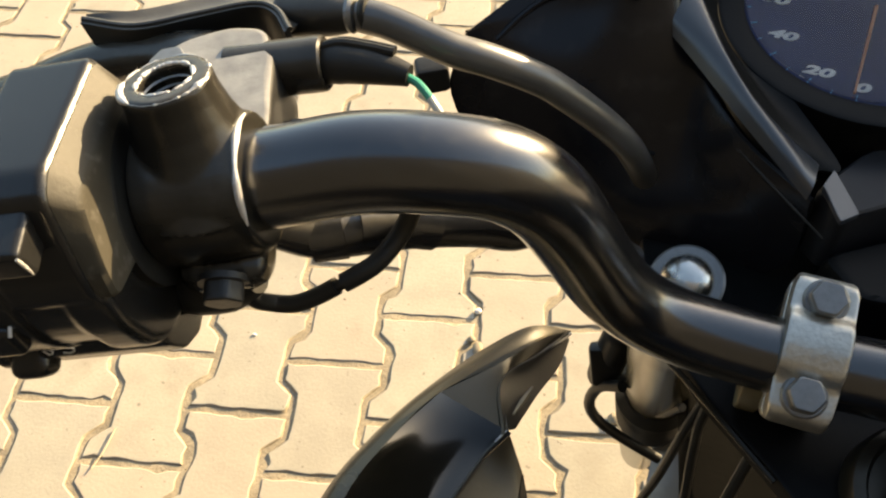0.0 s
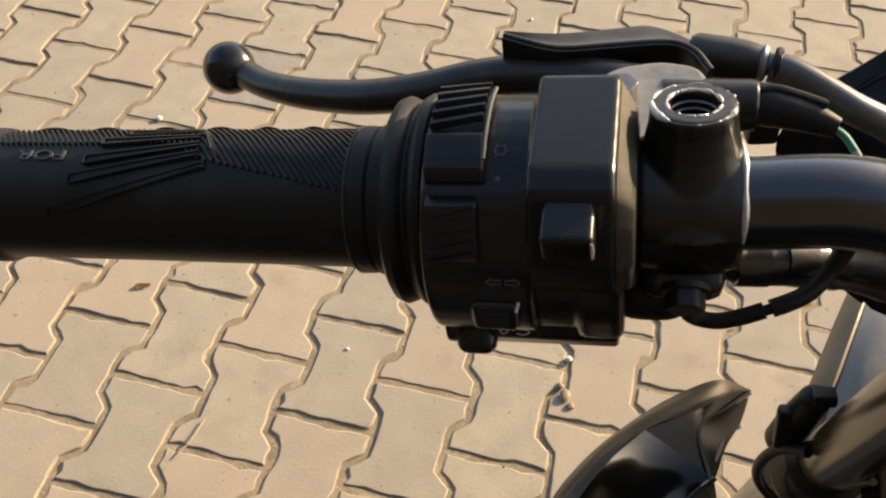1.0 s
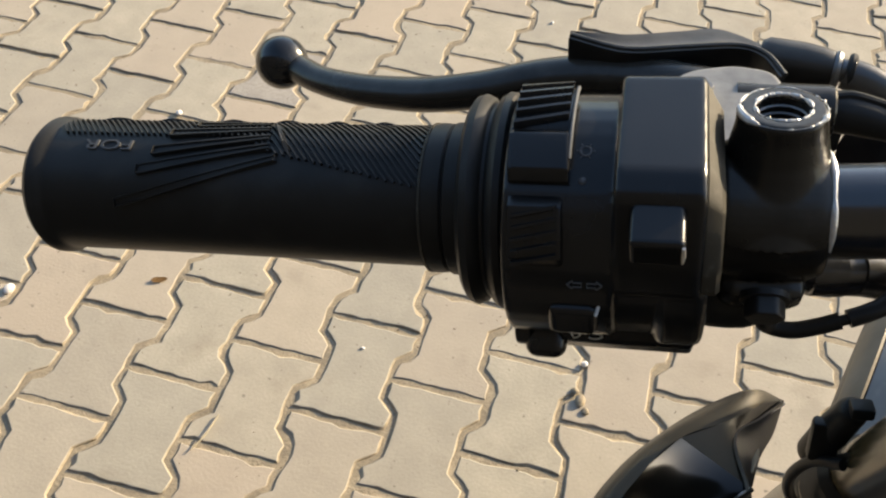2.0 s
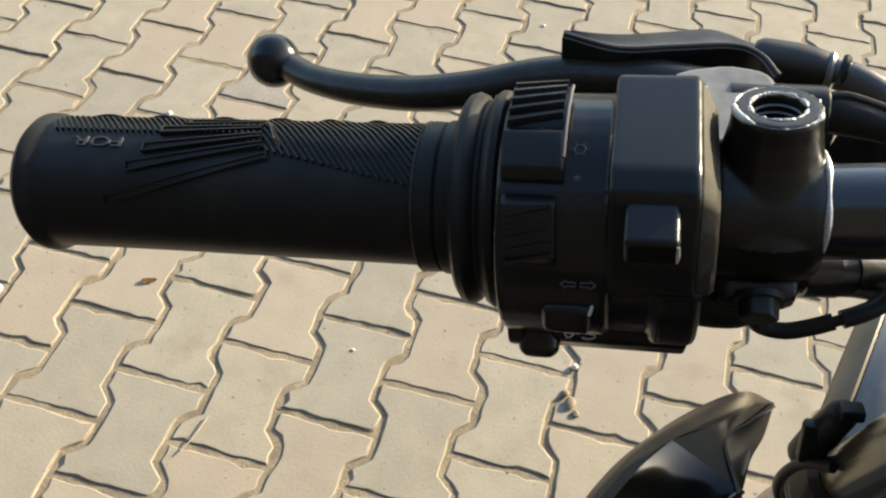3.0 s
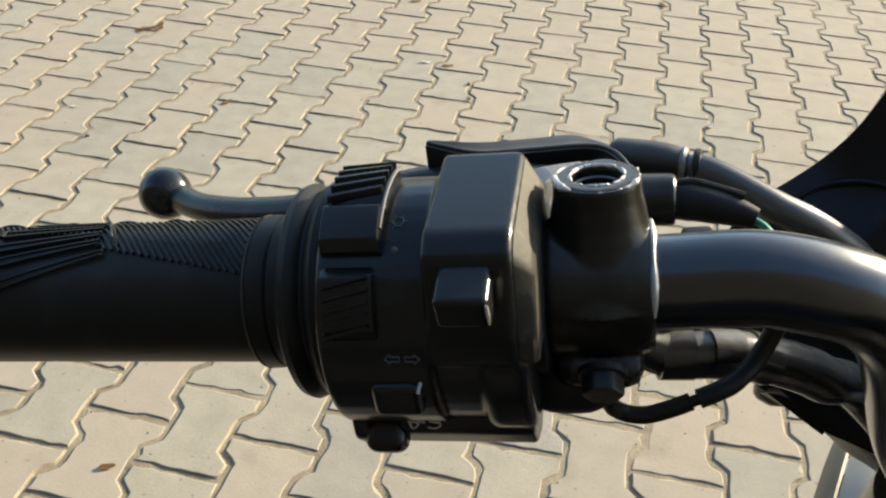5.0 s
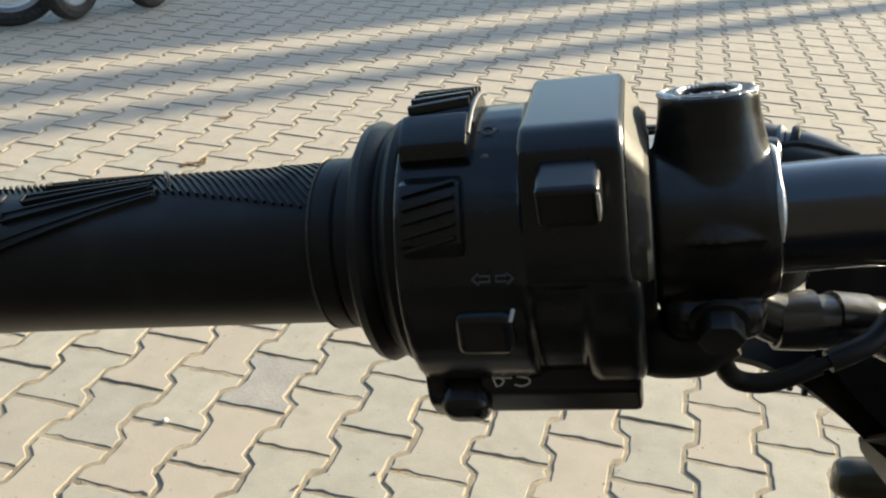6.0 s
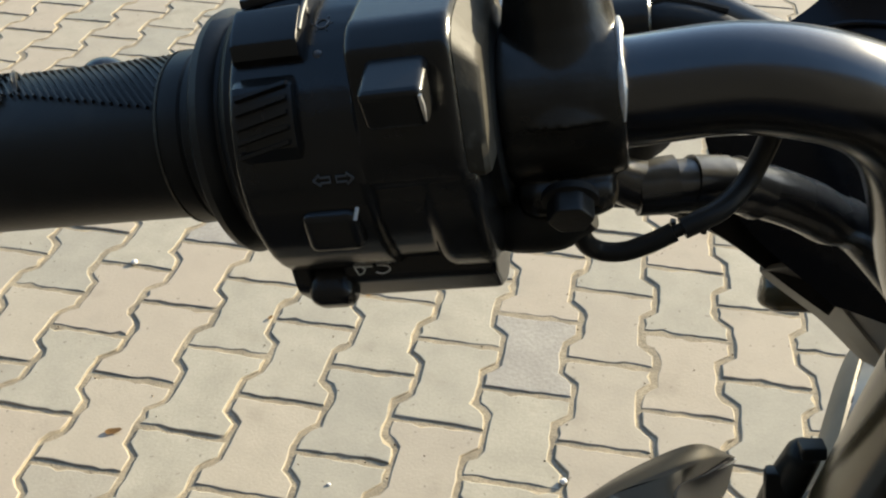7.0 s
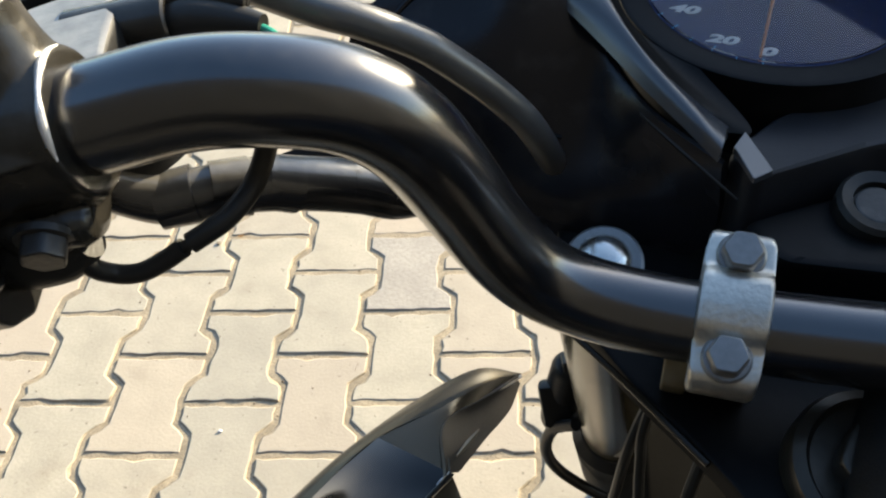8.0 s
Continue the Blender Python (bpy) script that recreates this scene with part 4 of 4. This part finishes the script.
bikepart("wire_plug", moved(box(0.012, 0.010, 0.011, 0.002, 2), frame_at((0.799, -0.521, 1.036), (0.9, 0.2, 0.1), (0, 0, 1))), RUBBER, cowl, "small black wire plug")
crest = [Vector(p) for p in ((0.8620, -0.4870, 1.0660), (0.8754, -0.5059, 1.0600), (0.8892, -0.5248, 1.0540), (0.9028, -0.5450, 1.0480), (0.9160, -0.5623, 1.0420), (0.9232, -0.5685, 1.0368))]
ledge = [Vector(p) for p in ((0.8840, -0.4850, 1.0665), (0.8905, -0.5056, 1.0605), (0.8979, -0.5278, 1.0545), (0.9066, -0.5425, 1.0485), (0.9173, -0.5525, 1.0425), (0.9268, -0.5580, 1.0368))]
# cowl ridge coloured blue-grey for the sky it reflects
bikepart("ridge", patch([[c + Vector((-0.0012, -0.0016, -0.0040)) for c in crest], crest, [a.lerp(b, 0.5) + Vector((0, 0, 0.0012)) for a, b in zip(crest, ledge)], ledge, [c + Vector((0.0010, 0.0010, -0.0050)) for c in ledge]], 0.002), RIDGE, cowl, "smooth ridge round the gauge, blue-grey for the sky")
bikepart("gauge_surround", patch([
    [ledge[i] + Vector((0.0006, 0.0006, -0.0030)) for i in (0, 2, 3, 5)],
    [(0.8920, -0.4843, 1.0560), (0.9000, -0.5143, 1.0490), (0.9140, -0.5380, 1.0410), (0.9345, -0.5560, 1.0345)],
    [gauge_frame @ Vector((0.0550 * math.cos(radians(a)), 0.0550 * math.sin(radians(a)), 0.001)) for a in (178, 202, 226, 250)]], 0.003), MATT, cowl)
bikepart("console_tab", slab([(0.9275, -0.5648), (0.9325, -0.5572), (0.9368, -0.5762), (0.9303, -0.5800)], 1.0325, 1.0345, 0.0006, 0.001), RIDGE, cowl, "small blue-grey tab beside the gauge")
# thin brown line drawn for the panel's lit edge
bikepart("panel_edge", sweep([(0.9000, -0.5580, 1.0420), (0.9085, -0.5660, 1.0375), (0.9180, -0.5745, 1.0325), (0.9265, -0.5815, 1.0280)], [0.0003, 0.0007, 0.0007, 0.0003], n=8), SHROUD, cowl, "thin brown line for the lit panel edge")
bikepart("console", slab([(0.927, -0.562), (0.933, -0.574), (0.972, -0.559), (1.03, -0.552), (1.04, -0.492), (0.98, -0.527), (0.945, -0.544)], 1.004, 1.030, 0.003, 0.004), CONSOLE, cowl, "dark satin console panel below the gauge")
bikepart("lower_console", slab([(0.930, -0.578), (0.938, -0.594), (0.99, -0.604), (1.04, -0.592), (1.04, -0.547), (0.975, -0.560)], 0.985, 1.016, 0.004, 0.004), MATT, cowl, "matt black lower console")
lockf = axis_at((0.9703, -0.5753, 1.0163), (0.0, -0.2, 0.98))
lock = bikepart("ignition_lock", moved(revolve([(-0.01, 0.0125), (0.005, 0.0125), (0.0065, 0.0112), (0.0055, 0.0078), (0.003, 0.0074)], 36), lockf @ UPX), RUBBER, None, "round black ignition lock")
bikepart("key_slot", moved(revolve([(0.002, 0.0068), (0.0042, 0.0068), (0.0046, 0.0058)], 30), lockf @ UPX), BOLTBLACK, lock, "steel lock cylinder")
edge_line = [(0.838, -0.518, 0.968), (0.850, -0.494, 0.944), (0.900, -0.415, 0.860), (0.940, -0.363, 0.795), (0.963, -0.331, 0.757)]
flange = [(0.845, -0.526, 0.978), (0.858, -0.503, 0.951), (0.908, -0.424, 0.864), (0.948, -0.372, 0.798), (0.971, -0.340, 0.760)]
inner = [(0.853, -0.530, 0.985), (0.868, -0.512, 0.957), (0.918, -0.434, 0.868), (0.957, -0.381, 0.802), (0.980, -0.350, 0.762)]
depth = [(0.890, -0.545, 1.00), (0.905, -0.535, 0.970), (0.955, -0.465, 0.885), (0.990, -0.410, 0.82), (1.01, -0.38, 0.78)]
side_cowl = bikepart("side_cowl", patch([inner, [tuple((Vector(a) + Vector(b)) / 2 + Vector((0, -0.004, 0.004))) for a, b in zip(inner, depth)], depth], 0.003), BROWNP, cowl, "dusty brown-black lower cowl side")
bikepart("flange", patch([edge_line, flange], 0.002), BROWNP, side_cowl, "brown-black edge flange")
bikepart("dust_strip", patch([flange, inner], 0.002), BROWNP, side_cowl, "dusty brown-black strip")
stay = bikepart("headlight_stay", patch([
    [(0.776, -0.561, 1.0180), (0.792, -0.548, 1.0095), (0.810, -0.536, 0.9965), (0.838, -0.517, 0.970), (0.870, -0.51, 0.945)],
    [(0.777, -0.556, 1.0188), (0.793, -0.541, 1.0130), (0.813, -0.527, 1.0070), (0.842, -0.520, 0.995), (0.875, -0.52, 0.985)],
    [(0.778, -0.552, 1.0195), (0.795, -0.535, 1.0165), (0.814, -0.5245, 1.0210), (0.848, -0.528, 1.028), (0.880, -0.535, 1.02)]], 0.004), MATT, None, "matt black headlight stay panel")
for j in range(3):
    bikepart("notch", moved(box(0.002, 0.003, 0.002, 0.0004, 1), Matrix.Translation(Vector((0.800, -0.5430, 1.0020)).lerp(Vector((0.818, -0.5310, 0.9905)), j / 3))), RUBBER, stay)
bikepart("indicator_lamp", sweep([(0.8845, -0.333, 0.806), (0.887, -0.333, 0.806), (0.895, -0.332, 0.807), (0.92, -0.330, 0.809), (0.97, -0.328, 0.812)], [0.003, 0.010, 0.0140, 0.0145, 0.012], n=24), FORKM, None, "dark olive turn indicator")

# fairing out of view, its edge shaped to shade the bar and cable
bikepart("visor", patch([
    [(0.890, -0.445, 1.082), (0.950, -0.395, 1.120), (1.010, -0.360, 1.163), (1.087, -0.350, 1.221), (1.15, -0.35, 1.245), (1.23, -0.38, 1.235), (1.29, -0.43, 1.17), (1.32, -0.48, 1.05)],
    [(0.900, -0.43, 1.040), (0.96, -0.38, 1.070), (1.02, -0.335, 1.105), (1.08, -0.31, 1.140), (1.15, -0.30, 1.155), (1.23, -0.34, 1.14), (1.28, -0.40, 1.08), (1.31, -0.46, 1.00)],
    [(0.93, -0.40, 0.98), (0.97, -0.36, 0.98), (1.02, -0.32, 0.98), (1.07, -0.30, 0.98), (1.14, -0.29, 0.98), (1.22, -0.33, 0.98), (1.26, -0.38, 0.97), (1.28, -0.43, 0.95)]], 0.004), COWL, cowl, "glossy dark headlight fairing")

# speedometer
gauge = bikepart("speedometer", moved(revolve([(-0.03, 0.0545), (0.0012, 0.0545), (0.0018, 0.0530), (0.0016, 0.0470), (0.0012, 0.0452), (-0.0005, 0.0450), (-0.006, 0.0448)], 80), gauge_frame @ UPX), MATT, None, "round speedometer with a blue-black dial")
bikepart("dial", moved(revolve([(-0.004, 0.0449), (0.0002, 0.0449)], 64), gauge_frame @ UPX), DIAL, gauge)


def dial_point(deg, r, z=0.0):
    return gauge_frame @ Vector((r * math.cos(radians(deg)), r * math.sin(radians(deg)), z))


def lettering(text, size, place, parent, mat):
    """Raised lettering as one mesh."""
    cu = bpy.data.curves.new("text", "FONT")
    cu.body, cu.size, cu.align_x, cu.align_y, cu.extrude, cu.offset = text, size, "CENTER", "CENTER", 0.0001, 0.00030
    ob = bpy.data.objects.new("text", cu)
    me = bpy.data.meshes.new_from_object(ob)
    bpy.data.objects.remove(ob)
    bm = bmesh.new()
    bm.from_mesh(me)
    return bikepart("numeral", moved(bm, place), mat, parent, "white numeral " + text, 0)


for value, u, v in ((0, 1.2, -37.8), (20, -13.5, -34.7), (40, -28.0, -20.8), (60, -34.0, -3.0), (80, -32.0, 14.0)):
    at = gauge_frame @ Matrix.Translation((u * 0.001, v * 0.001, 0.0004))
    lettering(str(value), 0.0068, at @ Matrix(((1.40, 0.34, 0, 0), (0, 0.84, 0, 0), (0, 0, 1, 0), (0, 0, 0, 1))), gauge, WHITE)
for j in range(12):
    deg = 270 - j * 11
    bikepart("tick", sweep([dial_point(deg, 0.0440, 0.0003), dial_point(deg, 0.0430, 0.0003), dial_point(deg, 0.0416 if j % 2 == 0 else 0.0426, 0.0003)], 0.00022, n=6, step=1), CYAN, gauge, "pale blue scale tick")
bikepart("needle", sweep([dial_point(268.4, 0.0414, 0.0009), dial_point(268.4, 0.02, 0.0009), dial_point(268.4, -0.004, 0.0009)], [0.0004, 0.0005, 0.0006], n=8), NEEDLE, gauge, "orange needle at zero")
pane = bikepart("clear_cover", moved(revolve([(0.0016, 0.0447), (0.0022, 0.0447)], 64), gauge_frame @ UPX), GLASS, gauge)
pane.visible_shadow = False

# ---- pavement ----
P, L = 0.14, 0.20
pavement = bmesh.new()
bmesh.ops.create_grid(pavement, x_segments=2, y_segments=2, size=200)
pavement = tagged(part("pavement", moved(pavement, Matrix.Translation((0, 0, -0.0035))), SAND, smooth=0), "sandy bed of a concrete block pavement", "pavement", kind="structure")
half = [(82.5, 100), (82.5, 62), (57.5, 38), (57.5, -38), (82.5, -62), (82.5, -100)]
OUT = [(x * 0.001, y * 0.001) for x, y in half] + [(-x * 0.001, y * 0.001) for x, y in reversed(half)]
GAP, CHAMFER, DROP = 0.0040, 0.0036, 0.0042


def inset(poly, d):
    """The outline moved inward by d."""
    out, n = [], len(poly)
    for i in range(n):
        p, a, b = Vector(poly[i]), Vector(poly[i - 1]), Vector(poly[(i + 1) % n])
        e, f = (p - a).normalized(), (b - p).normalized()
        n1, n2 = Vector((-e.y, e.x)), Vector((-f.y, f.x))
        k = n1 + n2
        out.append(p + k * (d / (1 + n1.dot(n2))) * (1 if AREA > 0 else -1))
    return out


AREA = sum(OUT[i - 1][0] * OUT[i][1] - OUT[i][0] * OUT[i - 1][1] for i in range(12))


def paver_rings(seed, fine=True):
    """Foot, shoulder and top edge of a paver, chipped a little; fine: with points along the sides."""
    rng = random.Random(seed)

    def dense(poly):
        if not fine:
            return poly
        out = []
        for i in range(len(poly)):
            a, b = poly[i], poly[(i + 1) % len(poly)]
            k = max(1, round((b - a).length / 0.017))
            out.extend(a.lerp(b, j / k) for j in range(k))
        return out

    low = dense([Vector(p) for p in inset(OUT, GAP)])
    n = len(low)
    wave = [0.0009 * math.sin(seed + i * 0.9) + rng.gauss(0, 0.0008) for i in range(n)]
    chip = [abs(rng.gauss(0, 0.0012)) + (0.005 if rng.random() < 0.04 else 0) for i in range(n)]

    def ring(d, z, spread, use):
        out = []
        for i, p in enumerate(low):
            e = (low[(i + 1) % n] - low[i - 1]).normalized()
            side = Vector((-e.y, e.x)) * (1 if AREA > 0 else -1)
            q = p + side * (d + wave[i] + (chip[i] if use else 0))
            out.append((*q, z + rng.gauss(0, spread)))
        return out

    return (ring(0, -0.03, 0, False), ring(0, -DROP, 0.0006, False), ring(CHAMFER * 0.45, -0.0012, 0.0003, True), ring(CHAMFER, 0, 0.0002, True))


def paver_mesh(seed, mat):
    bm = bmesh.new()
    loops = [[bm.verts.new(p) for p in ring] for ring in paver_rings(seed)]
    bridge(bm, loops, caps=False)
    bm.faces.new(loops[-1])
    bmesh.ops.recalc_face_normals(bm, faces=bm.faces)
    me = bpy.data.meshes.new("paver")
    bm.to_mesh(me)
    bm.free()
    me.materials.append(mat)
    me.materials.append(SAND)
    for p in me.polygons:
        # the sides take the joint sand's colour, which also dulls their sunlit edges
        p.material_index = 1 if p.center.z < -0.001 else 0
    soften(me, 50)
    return me


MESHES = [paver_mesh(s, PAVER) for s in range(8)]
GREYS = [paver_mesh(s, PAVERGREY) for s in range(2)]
RINGS = [paver_rings(s, False) for s in range(6)]
rng = random.Random(7)


near, far = [], []
for i in range(-45, 46):
    for k in range(-4, 48):
        v = k + 0.5 * ((i + 1) % 2)
        # a paver lies between two end joints: its middle is half a length above the joint
        x, y = i * P, v * L
        if -9 <= i <= 11 and -0.45 < y < 1.9:
            near.append((i, v))
        else:
            far.append((i, v))
near.sort(key=lambda c: math.hypot(c[0] * P - 0.45, c[1] * L - 0.3))
near, far = near[:300], far + near[300:]
for i, v in near:
    ob = new("paver", rng.choice(GREYS) if (i, v) in ((5, 2), (0, 3.5)) else rng.choice(MESHES))
    ob.parent = pavement
    ob.matrix_basis = pose(i * P, v * L, rng.gauss(0, 0.0005), rng.gauss(0, 0.28), rng.gauss(0, 0.28), rng.gauss(0, 0.5) + (180 if rng.random() < 0.5 else 0))
verts, faces = [], []
for i, v in far:
    rings = rng.choice(RINGS)
    m = pose(i * P, v * L, rng.gauss(0, 0.0005), rng.gauss(0, 0.28), rng.gauss(0, 0.28), rng.gauss(0, 0.5))
    base = len(verts)
    for ring in rings[1:]:
        verts.extend(tuple(m @ Vector(p)) for p in ring)
    for q in range(12):
        r = (q + 1) % 12
        faces.append((base + q, base + r, base + 12 + r, base + 12 + q))
        faces.append((base + 12 + q, base + 12 + r, base + 24 + r, base + 24 + q))
    faces.append(tuple(base + 24 + q for q in range(12)))
me = bpy.data.meshes.new("paving")
me.from_pydata(verts, [], faces)
me.materials.append(PAVER)
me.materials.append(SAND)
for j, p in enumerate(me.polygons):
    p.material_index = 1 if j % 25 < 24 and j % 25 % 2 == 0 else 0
rest = new("paving", me)
rest.parent = pavement
tagged(rest, kind="stuff")

# unseen dark strip behind the paving, added to keep low reflections dark
DARKSTRIP = material("dark_ground_strip", (0.045, 0.044, 0.043), 0.9, grain=0.3, scale=160, spread=0.2, bump=0.8, world_scale=True)
tagged(part("road", moved(box(26, 1.24, 0.06, 0.004, 1), Matrix.Translation((0, -1.48, -0.031))), DARKSTRIP, smooth=0), "unseen dark strip beside the paving, added to darken reflections", "road", kind="structure")

# sand that lies unevenly in the joints
sand = bmesh.new()
bmesh.ops.create_grid(sand, x_segments=330, y_segments=330, size=2.0)
for v in sand.verts:
    v.co += Vector((0.1, 1.2, 0))
    h = noise.noise(v.co * 9) * 0.0030 + noise.noise(v.co * 34 + Vector((5, 2, 0))) * 0.0022
    v.co.z = min(-0.0023, max(-0.0034, -0.0029 + h * 0.6))
sand = part("joint_sand", sand, SAND, pavement)
tagged(sand, kind="stuff")
q = random.Random(5)
verts, faces = [], []
for _ in range(420):
    if q.random() < 0.65:
        x = (q.randint(-9, 9) + 0.5) * P + q.gauss(0, 0.013)
        y = q.uniform(-0.3, 2.2)
    else:
        x, y = q.uniform(-1.2, 1.2), q.uniform(-0.3, 2.2)
    r = q.uniform(0.0007, 0.0022)
    base = len(verts)
    turn = q.uniform(0, 6.28)
    for j in range(5):
        a = turn + j * 1.2566
        verts.append((x + r * q.uniform(0.7, 1.3) * math.cos(a), y + r * q.uniform(0.7, 1.3) * math.sin(a), -0.001))
    verts.append((x, y, r * q.uniform(0.7, 1.2)))
    faces.extend((base + j, base + (j + 1) % 5, base + 5) for j in range(5))
me = bpy.data.meshes.new("grit")
me.from_pydata(verts, [], faces)
me.materials.append(GRIT)
grit = new("grit", me)
grit.parent = pavement
tagged(grit, kind="stuff")

# ---- unseen wall and pillars added to shade the far pavement ----
away, across = Vector((0.67, 0.74, 0)).normalized(), Vector((-0.74, 0.67, 0)).normalized()


def shade_block(a, n0, n1, depth, height):
    bm = box(depth, n1 - n0, height, 0.02, 1)
    m = frame_at(away * (a + depth / 2) + across * ((n0 + n1) / 2) + Vector((0, 0, height / 2)), away, (0, 0, 1))
    return moved(bm, m)


WALLM = material("plain_render", (0.55, 0.52, 0.47), 0.9, scale=8, grain=0.15, bump=0.2)
tagged(part("wall_east", shade_block(22.0, 3.02, 22, 0.4, 7.6), WALLM, smooth=0), "unseen plain wall added to shade the far paving", "wall", kind="structure")
for n0, n1 in ((2.04, 2.24), (2.44, 2.76)):
    tagged(part("pillar", shade_block(22.0, n0, n1, 0.4, 7.6), WALLM, smooth=0), "unseen plain pillar added to cast a shade band", "pillar", kind="structure")
# unseen dark wall behind the camera, added to darken reflections
DARKW = material("dark_wall_paint", (0.018, 0.018, 0.018), 0.9, scale=12, grain=0.2, bump=0.2)
back = box(26, 0.3, 3.4, 0.02, 1)
tagged(part("wall_south", moved(back, Matrix.Translation((0, -2.25, 1.7))), DARKW, smooth=0), "unseen dark wall added to keep reflections dark", "wall", kind="structure")

# ---- wheels of parked motorcycles ----
RIMM = material("silver_alloy", (0.42, 0.42, 0.43), 0.4, 0.6, scale=60, dust=0.3)


def parked_wheel(x, y, turn):
    """A motorcycle wheel that stands on the paving."""
    bikes = new("parked_motorcycle")
    thing = new("wheel")
    thing.parent = bikes
    def add(name, bm, mat, parent=None, label=""):
        return part(name, bm, mat, parent or thing, label)
    add("tyre", revolve([(-0.03, 0.22), (-0.047, 0.25), (-0.038, 0.282), (-0.015, 0.298), (0.015, 0.298), (0.038, 0.282), (0.047, 0.25), (0.03, 0.22), (-0.03, 0.22)], 56, False), TYRE)
    rim = add("rim", revolve([(-0.03, 0.232), (-0.034, 0.212), (-0.02, 0.200), (0.02, 0.200), (0.034, 0.212), (0.03, 0.232)], 56, False), RIMM, None, "silver alloy rim")
    for j in range(5):
        a = 2 * math.pi * j / 5 + 0.4
        add("spoke", sweep([(0, 0.03 * math.cos(a), 0.03 * math.sin(a)), (0, 0.12 * math.cos(a), 0.12 * math.sin(a)), (0, 0.203 * math.cos(a), 0.203 * math.sin(a))], [0.022, 0.015, 0.018], n=10), RIMM, rim)
    add("hub", revolve([(-0.06, 0.02), (-0.05, 0.055), (0.05, 0.055), (0.06, 0.02)], 28), RIMM, rim)
    bikes.matrix_basis = pose(x, y, 0.298, 0, 0, turn)
    return tagged(bikes, "parked motorcycle seen by its silver alloy wheel", "motorcycle", "parked motorcycles")


parked_wheel(-2.62, 3.28, -50)
parked_wheel(-2.42, 3.55, 5)
parked_wheel(-2.20, 3.98, 0)

# ---- litter on the paving ----
rng = random.Random(21)


def lump(r, seed, flat=0.6):
    bm = bmesh.new()
    bmesh.ops.create_icosphere(bm, subdivisions=2, radius=1)
    q = random.Random(seed)
    f = [q.uniform(0.75, 1.15) for _ in range(3)]
    for v in bm.verts:
        k = 1 + 0.22 * noise.noise(v.co * 1.3 + Vector((seed, 0, 0)))
        v.co = Vector((v.co.x * f[0] * r * k, v.co.y * f[1] * r * k, v.co.z * f[2] * r * k * flat))
    return bm


for x, y, r, white in ((0.782, 0.120, 0.007, 1), (0.415, 0.044, 0.0035, 1), (-0.145, 0.509, 0.008, 1), (-0.21, -0.015, 0.011, 1), (0.786, 0.045, 0.011, 0), (0.797, 0.028, 0.008, 0), (0.775, 0.062, 0.007, 0),
                       (0.33, 1.72, 0.008, 0), (0.32, 0.48, 0.005, 0), (1.004, -0.068, 0.012, 0), (0.55, 1.1, 0.005, 1), (-0.6, 1.1, 0.006, 0)):
    rock = part("pebble", lump(r, int(1000 * (x + y)) % 97), PEBBLE if white else SAND)
    rock.location = (x, y, r * 0.3)
    tagged(rock, "small white pebble lying on paving" if white else "brown stone chip lying on paving", "pebble", "pebbles on the paving")


def scrap(x, y, size, turn, mat, name, label, category):
    """A thin curled scrap: a leaf or a bit of paper."""
    q = random.Random(int(1000 * (x + 3 * y)))
    bm = bmesh.new()
    n = 9
    rim = []
    for j in range(n):
        a = 2 * math.pi * j / n
        k = q.uniform(0.7, 1.1)
        rim.append(bm.verts.new((size * k * math.cos(a), size * 0.5 * k * math.sin(a), abs(math.cos(a)) * size * 0.22)))
    mid = bm.verts.new((0, 0, 0))
    for j in range(n):
        bm.faces.new((rim[j], rim[(j + 1) % n], mid))
    bmesh.ops.solidify(bm, geom=bm.faces[:], thickness=0.0005)
    ob = part(name, bm, mat)
    ob.matrix_basis = pose(x, y, 0.0012, 0, 0, turn)
    return tagged(ob, label, category, category + " litter")


PAPER = material("white_paper", (0.75, 0.74, 0.72), 0.8, scale=120)
for x, y, size, turn in ((0.025, 0.080, 0.015, 20), (-0.325, 1.39, 0.02, 60), (0.24, 1.83, 0.02, 10), (0.35, 1.62, 0.012, 140), (0.19, 0.40, 0.008, 70), (0.36, 0.50, 0.009, 20),
                         (-0.787, 1.813, 0.028, 25), (-0.765, 1.850, 0.022, 100), (-0.805, 1.785, 0.020, 150), (-0.75, 1.82, 0.018, 60), (0.007, 2.344, 0.025, 30), (-0.19, 1.422, 0.010, 80), (-0.9, 2.3, 0.03, 40), (0.9, 2.6, 0.03, 120), (0.2, 3.1, 0.03, 10)):
    scrap(x, y, size, turn, LEAF, "dry_leaf", "curled brown dry leaf scrap on paving", "leaf")
for x, y, size, turn in ((0.17, 1.84, 0.022, 30), (1.32, 2.46, 0.03, 10), (1.06, 1.66, 0.02, 70), (-0.72, 1.24, 0.012, 0)):
    scrap(x, y, size, turn, PAPER, "paper_scrap", "small crumpled white paper scrap on paving", "paper")
STRAW = material("pale_straw", (0.42, 0.36, 0.25), 0.7, scale=300)
twig = part("twig", sweep([(0.225, -0.215, 0.003), (0.235, -0.185, 0.004), (0.240, -0.145, 0.003)], 0.0012, n=6), STRAW)
tagged(twig, "thin dry grass stalk lying across a joint", "twig")
